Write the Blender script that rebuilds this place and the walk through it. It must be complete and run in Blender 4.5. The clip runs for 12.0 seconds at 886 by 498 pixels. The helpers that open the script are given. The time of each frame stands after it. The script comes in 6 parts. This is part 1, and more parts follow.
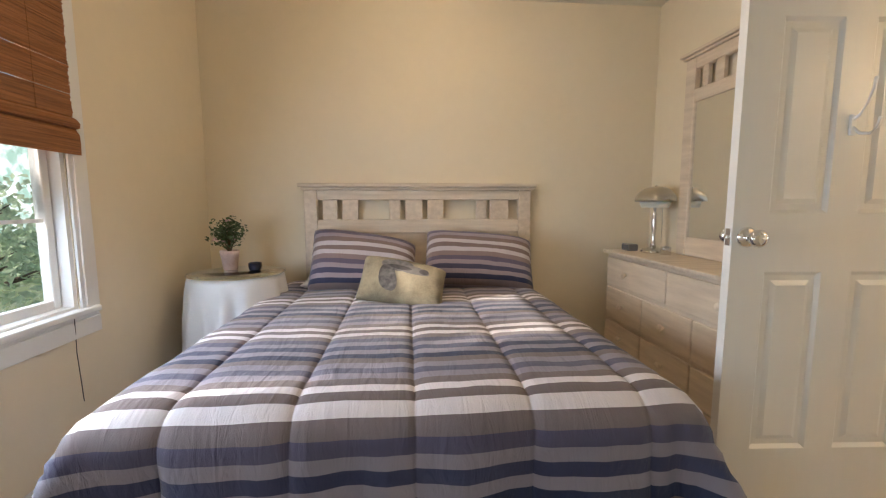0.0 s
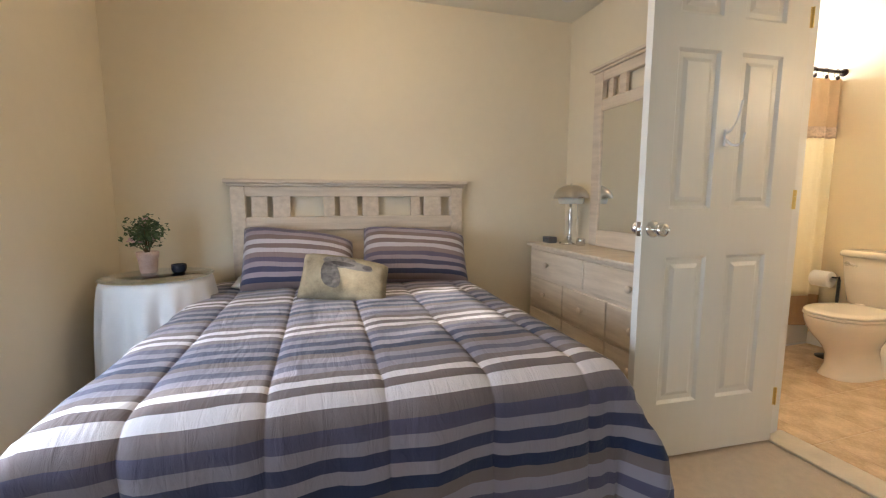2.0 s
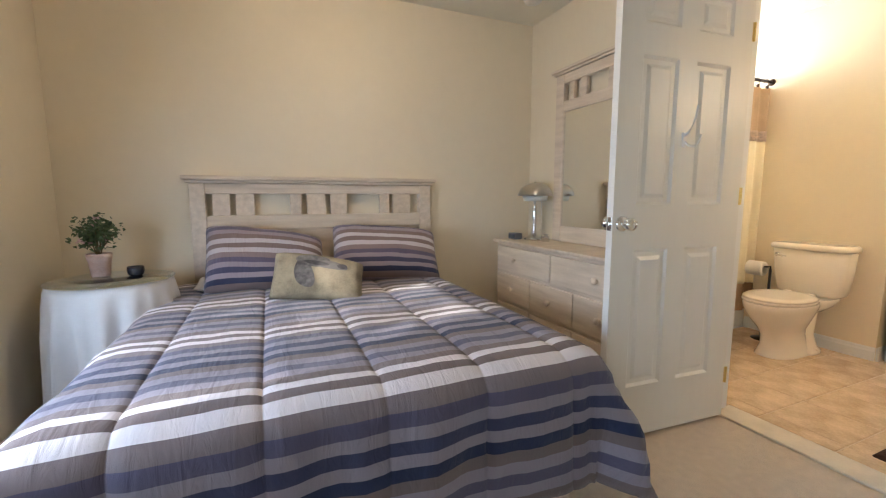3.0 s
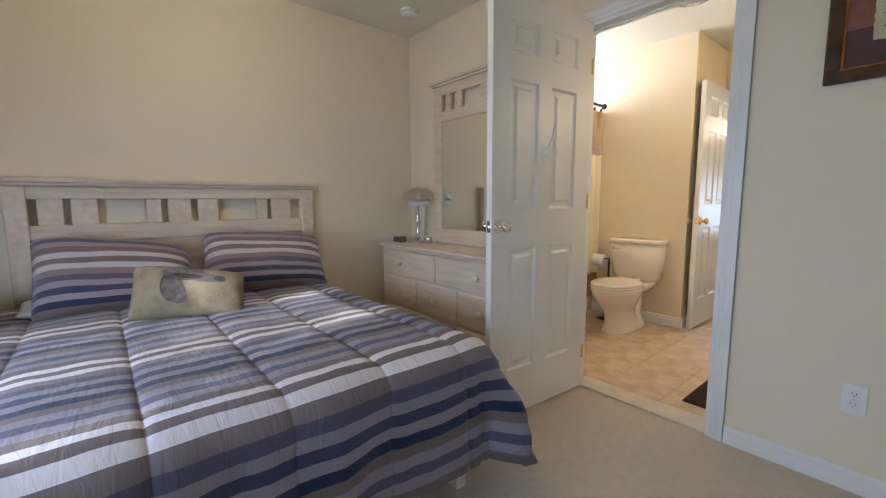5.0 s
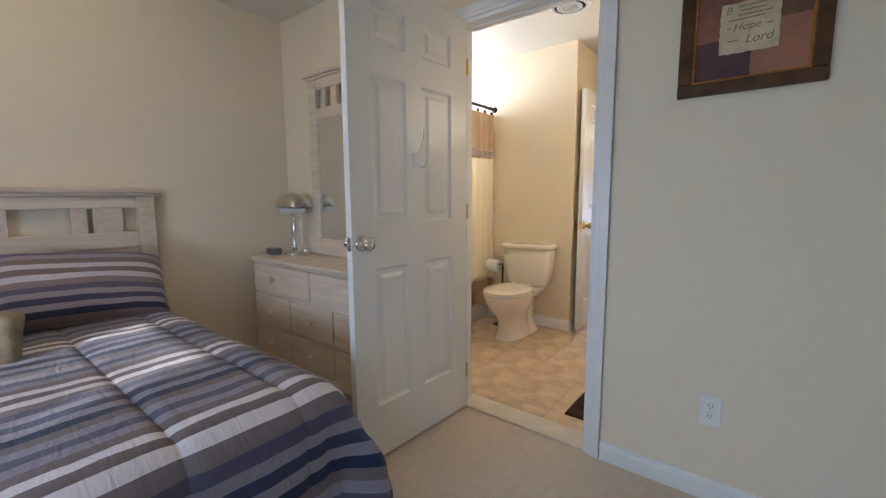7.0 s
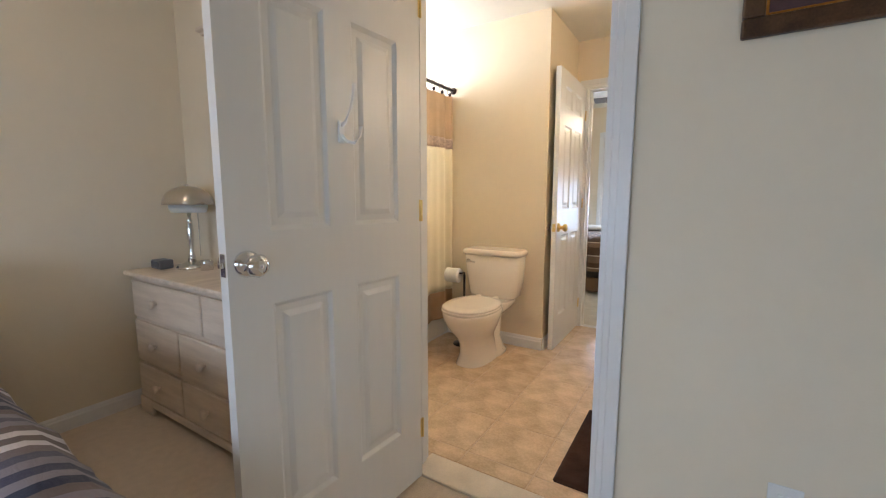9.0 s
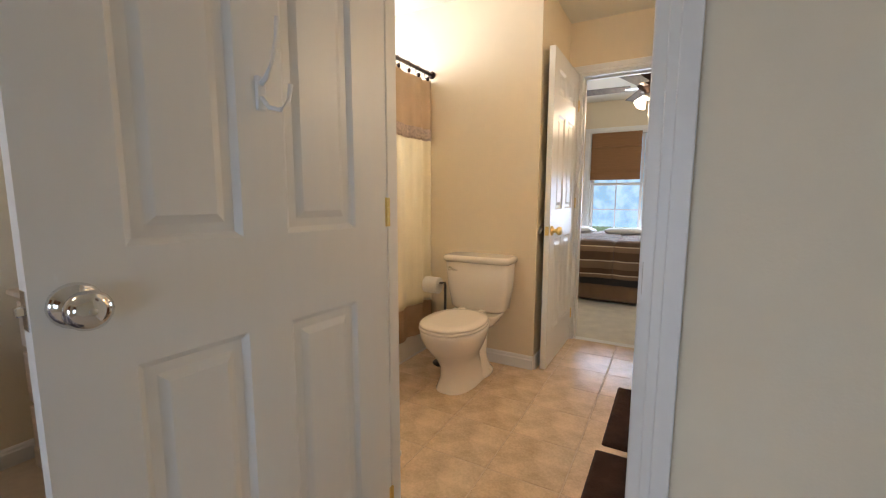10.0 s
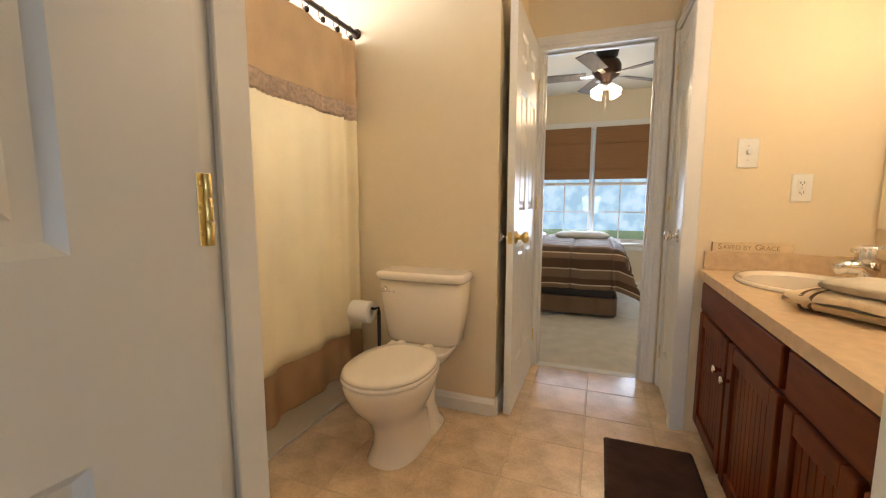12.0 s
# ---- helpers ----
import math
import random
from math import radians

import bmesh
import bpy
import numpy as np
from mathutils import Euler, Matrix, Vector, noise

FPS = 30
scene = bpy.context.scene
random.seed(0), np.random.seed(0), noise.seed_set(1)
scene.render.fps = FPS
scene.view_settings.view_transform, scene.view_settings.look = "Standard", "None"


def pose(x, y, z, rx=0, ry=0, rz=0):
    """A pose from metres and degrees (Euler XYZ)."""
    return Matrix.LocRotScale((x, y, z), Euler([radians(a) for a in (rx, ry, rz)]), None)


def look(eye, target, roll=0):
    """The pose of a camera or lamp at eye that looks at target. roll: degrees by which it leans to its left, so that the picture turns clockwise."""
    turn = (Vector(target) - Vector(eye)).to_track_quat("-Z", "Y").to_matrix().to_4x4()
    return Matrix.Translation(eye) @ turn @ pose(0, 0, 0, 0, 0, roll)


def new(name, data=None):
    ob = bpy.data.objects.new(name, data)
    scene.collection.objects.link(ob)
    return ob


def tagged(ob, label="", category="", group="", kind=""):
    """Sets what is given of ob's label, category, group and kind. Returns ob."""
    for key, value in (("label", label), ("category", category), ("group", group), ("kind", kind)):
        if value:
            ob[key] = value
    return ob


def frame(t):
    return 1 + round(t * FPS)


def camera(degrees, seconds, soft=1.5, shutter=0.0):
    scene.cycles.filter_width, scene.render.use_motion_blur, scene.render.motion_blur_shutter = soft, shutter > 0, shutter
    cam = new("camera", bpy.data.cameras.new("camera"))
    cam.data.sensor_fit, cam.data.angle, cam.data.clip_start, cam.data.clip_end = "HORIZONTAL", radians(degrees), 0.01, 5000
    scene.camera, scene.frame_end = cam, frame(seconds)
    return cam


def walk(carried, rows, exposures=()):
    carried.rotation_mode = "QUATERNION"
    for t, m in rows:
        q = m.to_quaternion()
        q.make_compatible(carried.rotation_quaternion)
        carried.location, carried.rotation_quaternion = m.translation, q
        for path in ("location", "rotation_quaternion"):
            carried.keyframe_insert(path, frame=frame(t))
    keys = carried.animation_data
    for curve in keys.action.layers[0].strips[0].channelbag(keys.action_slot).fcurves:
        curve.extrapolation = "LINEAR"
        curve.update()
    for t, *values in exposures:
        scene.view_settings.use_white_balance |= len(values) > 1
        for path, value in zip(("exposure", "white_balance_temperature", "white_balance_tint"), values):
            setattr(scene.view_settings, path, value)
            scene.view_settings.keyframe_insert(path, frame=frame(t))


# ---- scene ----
cam = camera(94.49, 12.0, soft=1.2)
PATH = [
    (0.0, 1.137, 1.247, 1.091, -4.89, -6.27, 0.06),
    (0.5, 1.125, 1.218, 1.099, -8.24, -6.47, -0.09),
    (1.0, 1.104, 1.182, 1.115, -10.96, -6.80, 0.07),
    (1.5, 1.061, 1.174, 1.110, -13.64, -6.88, 0.09),
    (2.0, 0.996, 1.188, 1.096, -16.49, -6.83, 0.05),
    (2.5, 0.932, 1.208, 1.091, -19.55, -6.96, 0.14),
    (4.5, 0.800, 1.181, 1.096, -35.51, -6.92, 0.07),
    (5.0, 0.797, 1.183, 1.104, -40.06, -6.75, 0.24),
    (5.5, 0.821, 1.169, 1.129, -44.09, -6.84, 0.32),
    (6.0, 0.894, 1.157, 1.154, -47.44, -7.03, 0.36),
    (6.5, 1.009, 1.170, 1.168, -50.03, -7.14, 0.43),
    (7.0, 1.134, 1.193, 1.165, -51.68, -7.08, 0.31),
    (9.0, 1.639, 1.539, 1.145, -57.87, -7.18, 0.00),
    (9.5, 1.802, 1.621, 1.148, -59.01, -7.36, -0.20),
    (10.0, 1.982, 1.739, 1.136, -60.74, -7.15, -0.10),
    (10.5, 2.159, 1.849, 1.141, -62.79, -7.27, -0.10),
    (11.0, 2.321, 1.931, 1.119, -64.84, -6.92, -0.20),
    (11.5, 2.470, 1.986, 1.123, -66.88, -7.07, -0.30),
    (12.0, 2.571, 2.026, 1.106, -69.22, -6.66, -0.10),
]
# the clip's own drift of exposure and white balance
TONE = [(0.0, 0.20, 6350, 14), (2.5, 0.20, 5900, 12), (5.0, -0.18, 5420, 12), (7.0, -0.27, 5260, 13), (9.0, -0.12, 5480, 14), (10.5, -0.40, 6020, 16), (12.0, -0.37, 6240, 15)]
walk(cam, [(t, pose(x, y, z, 90 + pitch, roll, yaw)) for t, x, y, z, yaw, pitch, roll in PATH], TONE)

# ---- light ----
world = bpy.data.worlds.new("world")
scene.world = world
world.use_nodes = True
_n = world.node_tree.nodes
_sky = _n.new("ShaderNodeTexSky")
_sky.sky_type, _sky.sun_disc = "NISHITA", False
_sky.sun_elevation, _sky.sun_rotation = radians(19.5), radians(-107.5)
world.node_tree.links.new(_sky.outputs[0], _n["Background"].inputs[0])
_n["Background"].inputs[1].default_value = 0.15


def lamp(name, kind, m, energy, color, size=0.1, size_y=None, angle=None):
    data = bpy.data.lights.new(name, kind)
    data.energy, data.color = energy, color
    if kind == "AREA":
        data.shape, data.size, data.size_y = "RECTANGLE", size, size_y or size
    elif kind == "SUN":
        data.angle = radians(angle)
    else:
        data.shadow_soft_size = size
    ob = new(name, data)
    ob.matrix_world = m
    return ob


DAY = (0.70, 0.85, 1.0)
WARM = (1.0, 0.74, 0.44)
SUN_WAY = Vector((0.93, 0.29, -0.345))
lamp("sun", "SUN", look((-9, -3, 5), Vector((-9, -3, 5)) + SUN_WAY), 5.0, (1.0, 0.91, 0.78), angle=0.6)
# daylight standing in the window openings
lamp("window_daylight", "AREA", look((-0.30, 2.365, 1.0), (1, 2.365, 0.25)), 19.5, DAY, 0.74, 0.62)
# fill from the unseen, added window: bed foot and lower east wall
lamp("window_daylight", "AREA", look((-0.30, 0.45, 1.0), (1, 0.55, 0.10)), 10.0, DAY, 1.0, 0.6)
lamp("window_daylight", "AREA", look((3.8, 4.08, 1.8), (3.8, 3, 1.75)), 48, (0.95, 0.97, 1.0), 0.8, 0.8)
lamp("window_daylight", "AREA", look((8.16, 2.12, 1.0), (7, 2.12, 0.9)), 40, DAY, 1.4, 0.8)


# ---- materials ----
def material(name, color, rough=0.6, metal=0.0, vary=0.08, scale=6.0, bump=0.0, bump_scale=200.0, tint=None, spec=0.5, coat=0.0, trans=0.0, sheen=0.0, stretch=None, island=0.0):
    """A procedural surface: base colour varied at a broad and a fine scale, fine relief, and gloss."""
    m = bpy.data.materials.new(name)
    m.use_nodes = True
    nt = m.node_tree
    b = nt.nodes["Principled BSDF"]
    b.inputs["Roughness"].default_value, b.inputs["Metallic"].default_value = rough, metal
    b.inputs["Specular IOR Level"].default_value = spec
    b.inputs["Coat Weight"].default_value = coat
    b.inputs["Sheen Weight"].default_value = sheen
    if trans:
        b.inputs["Subsurface Weight"].default_value = trans
        b.inputs["Subsurface Radius"].default_value = (0.02, 0.015, 0.01)
    co = nt.nodes.new("ShaderNodeTexCoord")
    src = co.outputs["Object"]
    if stretch:
        mp = nt.nodes.new("ShaderNodeMapping")
        mp.inputs["Scale"].default_value = stretch
        nt.links.new(src, mp.inputs["Vector"])
        src = mp.outputs["Vector"]
    dark = [c * (1 - vary) for c in color]
    light = [min(1, c * (1 + vary)) for c in (tint or color)]
    n1, n2 = nt.nodes.new("ShaderNodeTexNoise"), nt.nodes.new("ShaderNodeTexNoise")
    n1.inputs["Scale"].default_value, n2.inputs["Scale"].default_value = scale, scale * 14
    n1.inputs["Detail"].default_value = 5
    add = nt.nodes.new("ShaderNodeMath")
    add.operation = "MULTIPLY_ADD"
    add.inputs[1].default_value = 0.35
    nt.links.new(n2.outputs["Fac"], add.inputs[0])
    nt.links.new(n1.outputs["Fac"], add.inputs[2])
    fac = add.outputs[0]
    if island:
        oi = nt.nodes.new("ShaderNodeObjectInfo")
        a2 = nt.nodes.new("ShaderNodeMath")
        a2.operation = "MULTIPLY_ADD"
        a2.inputs[1].default_value = island
        nt.links.new(oi.outputs["Random"], a2.inputs[0])
        nt.links.new(fac, a2.inputs[2])
        fac = a2.outputs[0]
    ramp = nt.nodes.new("ShaderNodeValToRGB")
    ramp.color_ramp.elements[0].position, ramp.color_ramp.elements[1].position = 0.42, 0.92
    ramp.color_ramp.elements[0].color, ramp.color_ramp.elements[1].color = (*dark, 1), (*light, 1)
    nt.links.new(fac, ramp.inputs[0])
    nt.links.new(ramp.outputs[0], b.inputs["Base Color"])
    if bump:
        n3 = nt.nodes.new("ShaderNodeTexNoise")
        n3.inputs["Scale"].default_value = bump_scale
        n3.inputs["Detail"].default_value = 3
        nt.links.new(src, n3.inputs["Vector"])
        bp = nt.nodes.new("ShaderNodeBump")
        bp.inputs["Strength"].default_value, bp.inputs["Distance"].default_value = min(1, bump), 0.004
        nt.links.new(n3.outputs["Fac"], bp.inputs["Height"])
        nt.links.new(bp.outputs[0], b.inputs["Normal"])
    for n in (n1, n2):
        nt.links.new(src, n.inputs["Vector"])
    return m


def glowing(name, color, strength):
    m = bpy.data.materials.new(name)
    m.use_nodes = True
    b = m.node_tree.nodes["Principled BSDF"]
    b.inputs["Base Color"].default_value = (*color, 1)
    b.inputs["Emission Color"].default_value = (*color, 1)
    b.inputs["Emission Strength"].default_value = strength
    return m


def glass(name, tint=(1, 1, 1), rough=0.0):
    m = bpy.data.materials.new(name)
    m.use_nodes = True
    b = m.node_tree.nodes["Principled BSDF"]
    b.inputs["Base Color"].default_value = (*tint, 1)
    b.inputs["Transmission Weight"].default_value, b.inputs["Roughness"].default_value, b.inputs["IOR"].default_value = 1.0, rough, 1.45
    return m


def banded(name, stops, period, along="V", rough=0.8, vary=0.06, weave=900.0, sheen=0.2):
    """Woven cloth with printed stripes that follow the cloth's own length (UV in metres)."""
    m = bpy.data.materials.new(name)
    m.use_nodes = True
    nt = m.node_tree
    b = nt.nodes["Principled BSDF"]
    b.inputs["Roughness"].default_value, b.inputs["Sheen Weight"].default_value = rough, sheen
    b.inputs["Specular IOR Level"].default_value = 0.25
    co, sep = nt.nodes.new("ShaderNodeTexCoord"), nt.nodes.new("ShaderNodeSeparateXYZ")
    nt.links.new(co.outputs["UV"], sep.inputs[0])
    wob = nt.nodes.new("ShaderNodeTexNoise")
    wob.inputs["Scale"].default_value = 1.4
    nt.links.new(co.outputs["UV"], wob.inputs["Vector"])
    wa = nt.nodes.new("ShaderNodeMath")
    wa.operation = "MULTIPLY_ADD"
    wa.inputs[1].default_value = 0.004
    nt.links.new(wob.outputs["Fac"], wa.inputs[0])
    nt.links.new(sep.outputs["XYZ".index({"U": "X", "V": "Y"}[along])], wa.inputs[2])
    dv, fr = nt.nodes.new("ShaderNodeMath"), nt.nodes.new("ShaderNodeMath")
    dv.operation, fr.operation = "DIVIDE", "FRACT"
    dv.inputs[1].default_value = period
    nt.links.new(wa.outputs[0], dv.inputs[0])
    nt.links.new(dv.outputs[0], fr.inputs[0])
    ramp = nt.nodes.new("ShaderNodeValToRGB")
    ramp.color_ramp.interpolation = "CONSTANT"
    el = ramp.color_ramp.elements
    for i, (p, c) in enumerate(stops):
        e = el[i] if i < 2 else el.new(p)
        e.position, e.color = p, (*c, 1)
    nt.links.new(fr.outputs[0], ramp.inputs[0])
    grain = nt.nodes.new("ShaderNodeTexNoise")
    grain.inputs["Scale"].default_value = weave
    nt.links.new(co.outputs["UV"], grain.inputs["Vector"])
    mix = nt.nodes.new("ShaderNodeMix")
    mix.data_type, mix.blend_type = "RGBA", "MULTIPLY"
    mix.inputs["Factor"].default_value = 0.35
    nt.links.new(ramp.outputs[0], mix.inputs["A"])
    nt.links.new(grain.outputs["Color"], mix.inputs["B"])
    g2 = nt.nodes.new("ShaderNodeHueSaturation")
    g2.inputs["Saturation"].default_value, g2.inputs["Value"].default_value = 1.0, 1.25
    nt.links.new(mix.outputs["Result"], g2.inputs["Color"])
    bw = nt.nodes.new("ShaderNodeMix")
    bw.data_type = "RGBA"
    bw.inputs["Factor"].default_value = vary * 3
    nt.links.new(ramp.outputs[0], bw.inputs["A"])
    nt.links.new(g2.outputs[0], bw.inputs["B"])
    nt.links.new(bw.outputs["Result"], b.inputs["Base Color"])
    bp = nt.nodes.new("ShaderNodeBump")
    bp.inputs["Strength"].default_value, bp.inputs["Distance"].default_value = 0.25, 0.002
    nt.links.new(grain.outputs["Fac"], bp.inputs["Height"])
    crease, cmap = nt.nodes.new("ShaderNodeTexNoise"), nt.nodes.new("ShaderNodeMapping")
    cmap.inputs["Scale"].default_value = (26, 7, 1)
    crease.inputs["Scale"].default_value, crease.inputs["Detail"].default_value, crease.inputs["Distortion"].default_value = 1.0, 4, 1.2
    nt.links.new(co.outputs["UV"], cmap.inputs["Vector"])
    nt.links.new(cmap.outputs["Vector"], crease.inputs["Vector"])
    bp2 = nt.nodes.new("ShaderNodeBump")
    bp2.inputs["Strength"].default_value, bp2.inputs["Distance"].default_value = 0.5, 0.012
    nt.links.new(crease.outputs["Fac"], bp2.inputs["Height"])
    nt.links.new(bp.outputs[0], bp2.inputs["Normal"])
    nt.links.new(bp2.outputs[0], b.inputs["Normal"])
    return m


WALL = material("cream_wall_paint", (0.80, 0.705, 0.535), 0.75, vary=0.03, scale=1.2, bump=0.12, bump_scale=160, spec=0.3)
# bathroom copy of the cream paint, the bulbs' warmth mixed into its colour
WALL_B = material("lamp_tinted_cream_paint", (0.80, 0.68, 0.48), 0.6, vary=0.03, scale=1.2, bump=0.12, bump_scale=160, spec=0.35)
CEIL = material("ceiling_paint", (0.80, 0.76, 0.64), 0.85, vary=0.03, scale=2, bump=0.2, bump_scale=90, spec=0.2)
TRIM = material("white_trim_paint", (0.80, 0.79, 0.76), 0.38, vary=0.03, scale=3, bump=0.05, bump_scale=60)
DOORP = material("white_door_paint", (0.78, 0.76, 0.71), 0.34, vary=0.03, scale=2.5, bump=0.06, bump_scale=45, stretch=(1, 1, 0.15))
CARPET = material("beige_carpet", (0.68, 0.56, 0.43), 0.95, vary=0.07, scale=30, bump=1.0, bump_scale=260, spec=0.1, sheen=0.3)
CARPET2 = material("pale_carpet", (0.66, 0.61, 0.52), 0.95, vary=0.12, scale=9, bump=0.8, bump_scale=220, spec=0.1, sheen=0.3)
TILE = material("tan_floor_tile", (0.58, 0.41, 0.25), 0.20, vary=0.18, scale=7, bump=0.06, bump_scale=25, tint=(0.70, 0.53, 0.35), island=0.10)
GROUT = material("tan_grout", (0.62, 0.47, 0.32), 0.9, vary=0.10, scale=12, bump=0.4)
WASHED = material("whitewashed_wood", (0.66, 0.545, 0.42), 0.5, vary=0.07, scale=6, bump=0.08, bump_scale=60, tint=(0.74, 0.63, 0.50), stretch=(0.6, 4, 6))
WASHED_F = material("whitewashed_drawer_wood", (0.66, 0.545, 0.42), 0.48, vary=0.07, scale=6, bump=0.08, bump_scale=60, tint=(0.74, 0.63, 0.50), stretch=(5, 0.6, 6))
CHROME = material("polished_chrome", (0.78, 0.77, 0.75), 0.09, 1.0, vary=0.03)
NICKEL = material("brushed_nickel", (0.62, 0.58, 0.52), 0.28, 1.0, vary=0.05, scale=20)
BRASS = material("polished_brass", (0.80, 0.60, 0.22), 0.3, 1.0, vary=0.05)
BRONZE = material("dark_bronze", (0.06, 0.035, 0.025), 0.4, 0.7, vary=0.2)
BLACK = material("black_metal", (0.02, 0.018, 0.016), 0.45, 0.3, vary=0.2)
PORCELAIN = material("bone_porcelain", (0.88, 0.79, 0.66), 0.12, vary=0.015, scale=2, coat=0.4)
SEATP = material("bone_plastic", (0.88, 0.79, 0.66), 0.22, vary=0.015, scale=2)
TUBM = material("white_tub_enamel", (0.84, 0.79, 0.70), 0.18, vary=0.02, scale=3)
PLATE = material("white_plastic", (0.82, 0.81, 0.77), 0.35, vary=0.02)
SLOT = material("dark_slot", (0.05, 0.045, 0.04), 0.7)
CHERRY = material("cherry_cabinet_wood", (0.092, 0.017, 0.003), 0.42, vary=0.25, scale=5, bump=0.1, bump_scale=60, tint=(0.14, 0.030, 0.005), stretch=(4, 4, 0.5), spec=0.16)
CHERRY_H = material("cherry_drawer_wood", (0.092, 0.017, 0.003), 0.40, vary=0.25, scale=5, bump=0.1, bump_scale=60, tint=(0.14, 0.030, 0.005), stretch=(0.5, 4, 5), spec=0.16)
COUNTER = material("tan_laminate", (0.62, 0.44, 0.26), 0.35, vary=0.07, scale=30, tint=(0.68, 0.50, 0.31))
RUG = material("dark_brown_bath_mat", (0.060, 0.030, 0.020), 0.95, vary=0.35, scale=14, bump=1.0, bump_scale=180, spec=0.05, sheen=0.05)
TOWEL = material("cream_terry_towel", (0.76, 0.67, 0.52), 0.95, vary=0.1, scale=25, bump=1.0, bump_scale=300, spec=0.1, sheen=0.4)
TOWEL_T = material("tan_terry_towel", (0.78, 0.61, 0.39), 0.95, vary=0.18, scale=18, bump=1.0, bump_scale=300, spec=0.1, sheen=0.4)
TOWEL_D = material("brown_towel_stripe", (0.16, 0.09, 0.06), 0.95, vary=0.2, scale=25, bump=1.0, bump_scale=300, spec=0.1)
CLOTH = material("white_tablecloth", (0.68, 0.67, 0.67), 0.85, vary=0.04, scale=8, bump=0.3, bump_scale=500, sheen=0.2)
SHEET = material("white_sheet", (0.80, 0.79, 0.78), 0.85, vary=0.04, scale=8, bump=0.3, bump_scale=300)
CURT_TAN = material("tan_curtain_fabric", (0.64, 0.49, 0.32), 0.8, vary=0.08, scale=8, bump=0.3, bump_scale=500)
CURT_CREAM = material("cream_curtain_fabric", (0.78, 0.70, 0.52), 0.75, vary=0.04, scale=6, bump=0.3, bump_scale=500)
CURT_LACE = material("mauve_lace_band", (0.62, 0.50, 0.42), 0.85, vary=0.30, scale=60, bump=0.8, bump_scale=120)
CURT_BROWN = material("brown_curtain_hem", (0.42, 0.27, 0.15), 0.8, vary=0.1, scale=8, bump=0.3, bump_scale=500)
BAMBOO = material("woven_brown_reed", (0.24, 0.09, 0.03), 0.6, vary=0.35, scale=14, bump=0.5, bump_scale=60, tint=(0.34, 0.14, 0.05), stretch=(1, 0.3, 12))
SHADE2 = material("brown_roman_shade", (0.26, 0.13, 0.05), 0.8, vary=0.1, scale=12, bump=0.4, bump_scale=300, stretch=(1, 0.4, 8))
TERRA = material("pale_terracotta", (0.62, 0.40, 0.32), 0.8, vary=0.12, scale=14, bump=0.3, bump_scale=80, tint=(0.72, 0.55, 0.48))
LEAF = material("dark_green_leaf", (0.035, 0.075, 0.025), 0.5, vary=0.4, scale=30, tint=(0.09, 0.13, 0.05))
STEM = material("plant_stem", (0.14, 0.09, 0.04), 0.8, vary=0.3, scale=30)
PETAL = material("pale_pink_petal", (0.72, 0.50, 0.50), 0.7, vary=0.12, scale=40)
NAVY = material("dark_navy_glaze", (0.014, 0.017, 0.03), 0.18, vary=0.2)
LINEN = material("olive_cream_linen", (0.235, 0.19, 0.12), 0.9, vary=0.25, scale=12, bump=0.6, bump_scale=500, tint=(0.33, 0.27, 0.175))
GREYP = material("grey_brown_print", (0.05, 0.044, 0.042), 0.9, vary=0.4, scale=35, bump=0.4, bump_scale=400, tint=(0.16, 0.14, 0.125))
DARKP = material("dark_grey_print", (0.07, 0.06, 0.058), 0.9, vary=0.4, scale=45, bump=0.4, bump_scale=400)
PALEP = material("pale_print", (0.17, 0.15, 0.135), 0.9, vary=0.2, scale=35, bump=0.4, bump_scale=400)
FRAME = material("dark_bronze_frame", (0.050, 0.021, 0.007), 0.3, 0.2, vary=0.3, scale=15, bump=0.2, tint=(0.10, 0.05, 0.02))
GILT = material("dull_gold_fillet", (0.55, 0.26, 0.06), 0.22, 0.9, vary=0.2, scale=30)
ART_R = material("rust_red_print", (0.16, 0.055, 0.035), 0.6, vary=0.25, scale=9, tint=(0.23, 0.09, 0.055))
ART_P = material("plum_print", (0.075, 0.032, 0.030), 0.6, vary=0.3, scale=9)
ART_O = material("salmon_print", (0.32, 0.14, 0.075), 0.6, vary=0.22, scale=9)
ART_B = material("umber_print", (0.10, 0.05, 0.024), 0.6, vary=0.25, scale=9, tint=(0.15, 0.075, 0.035))
PAPER = material("aged_paper", (0.50, 0.41, 0.25), 0.7, vary=0.16, scale=14, tint=(0.58, 0.49, 0.32))
INK = material("brown_ink", (0.22, 0.14, 0.075), 0.7)
SIGN_INK = material("faded_brown_letters", (0.36, 0.21, 0.09), 0.7)
SIGNW = material("cream_sign_board", (0.74, 0.58, 0.36), 0.6, vary=0.12, scale=20)
FROST = material("frosted_glass", (0.76, 0.76, 0.72), 0.3, vary=0.02, trans=0.3)


def let_light_through(m, share):
    """Mixes thin-cloth translucency into a fabric."""
    nt = m.node_tree
    b, out = nt.nodes["Principled BSDF"], nt.nodes["Material Output"]
    tr, mx = nt.nodes.new("ShaderNodeBsdfTranslucent"), nt.nodes.new("ShaderNodeMixShader")
    src = b.inputs["Base Color"].links[0].from_socket
    nt.links.new(src, tr.inputs["Color"])
    mx.inputs[0].default_value = share
    nt.links.new(b.outputs[0], mx.inputs[1])
    nt.links.new(tr.outputs[0], mx.inputs[2])
    nt.links.new(mx.outputs[0], out.inputs["Surface"])


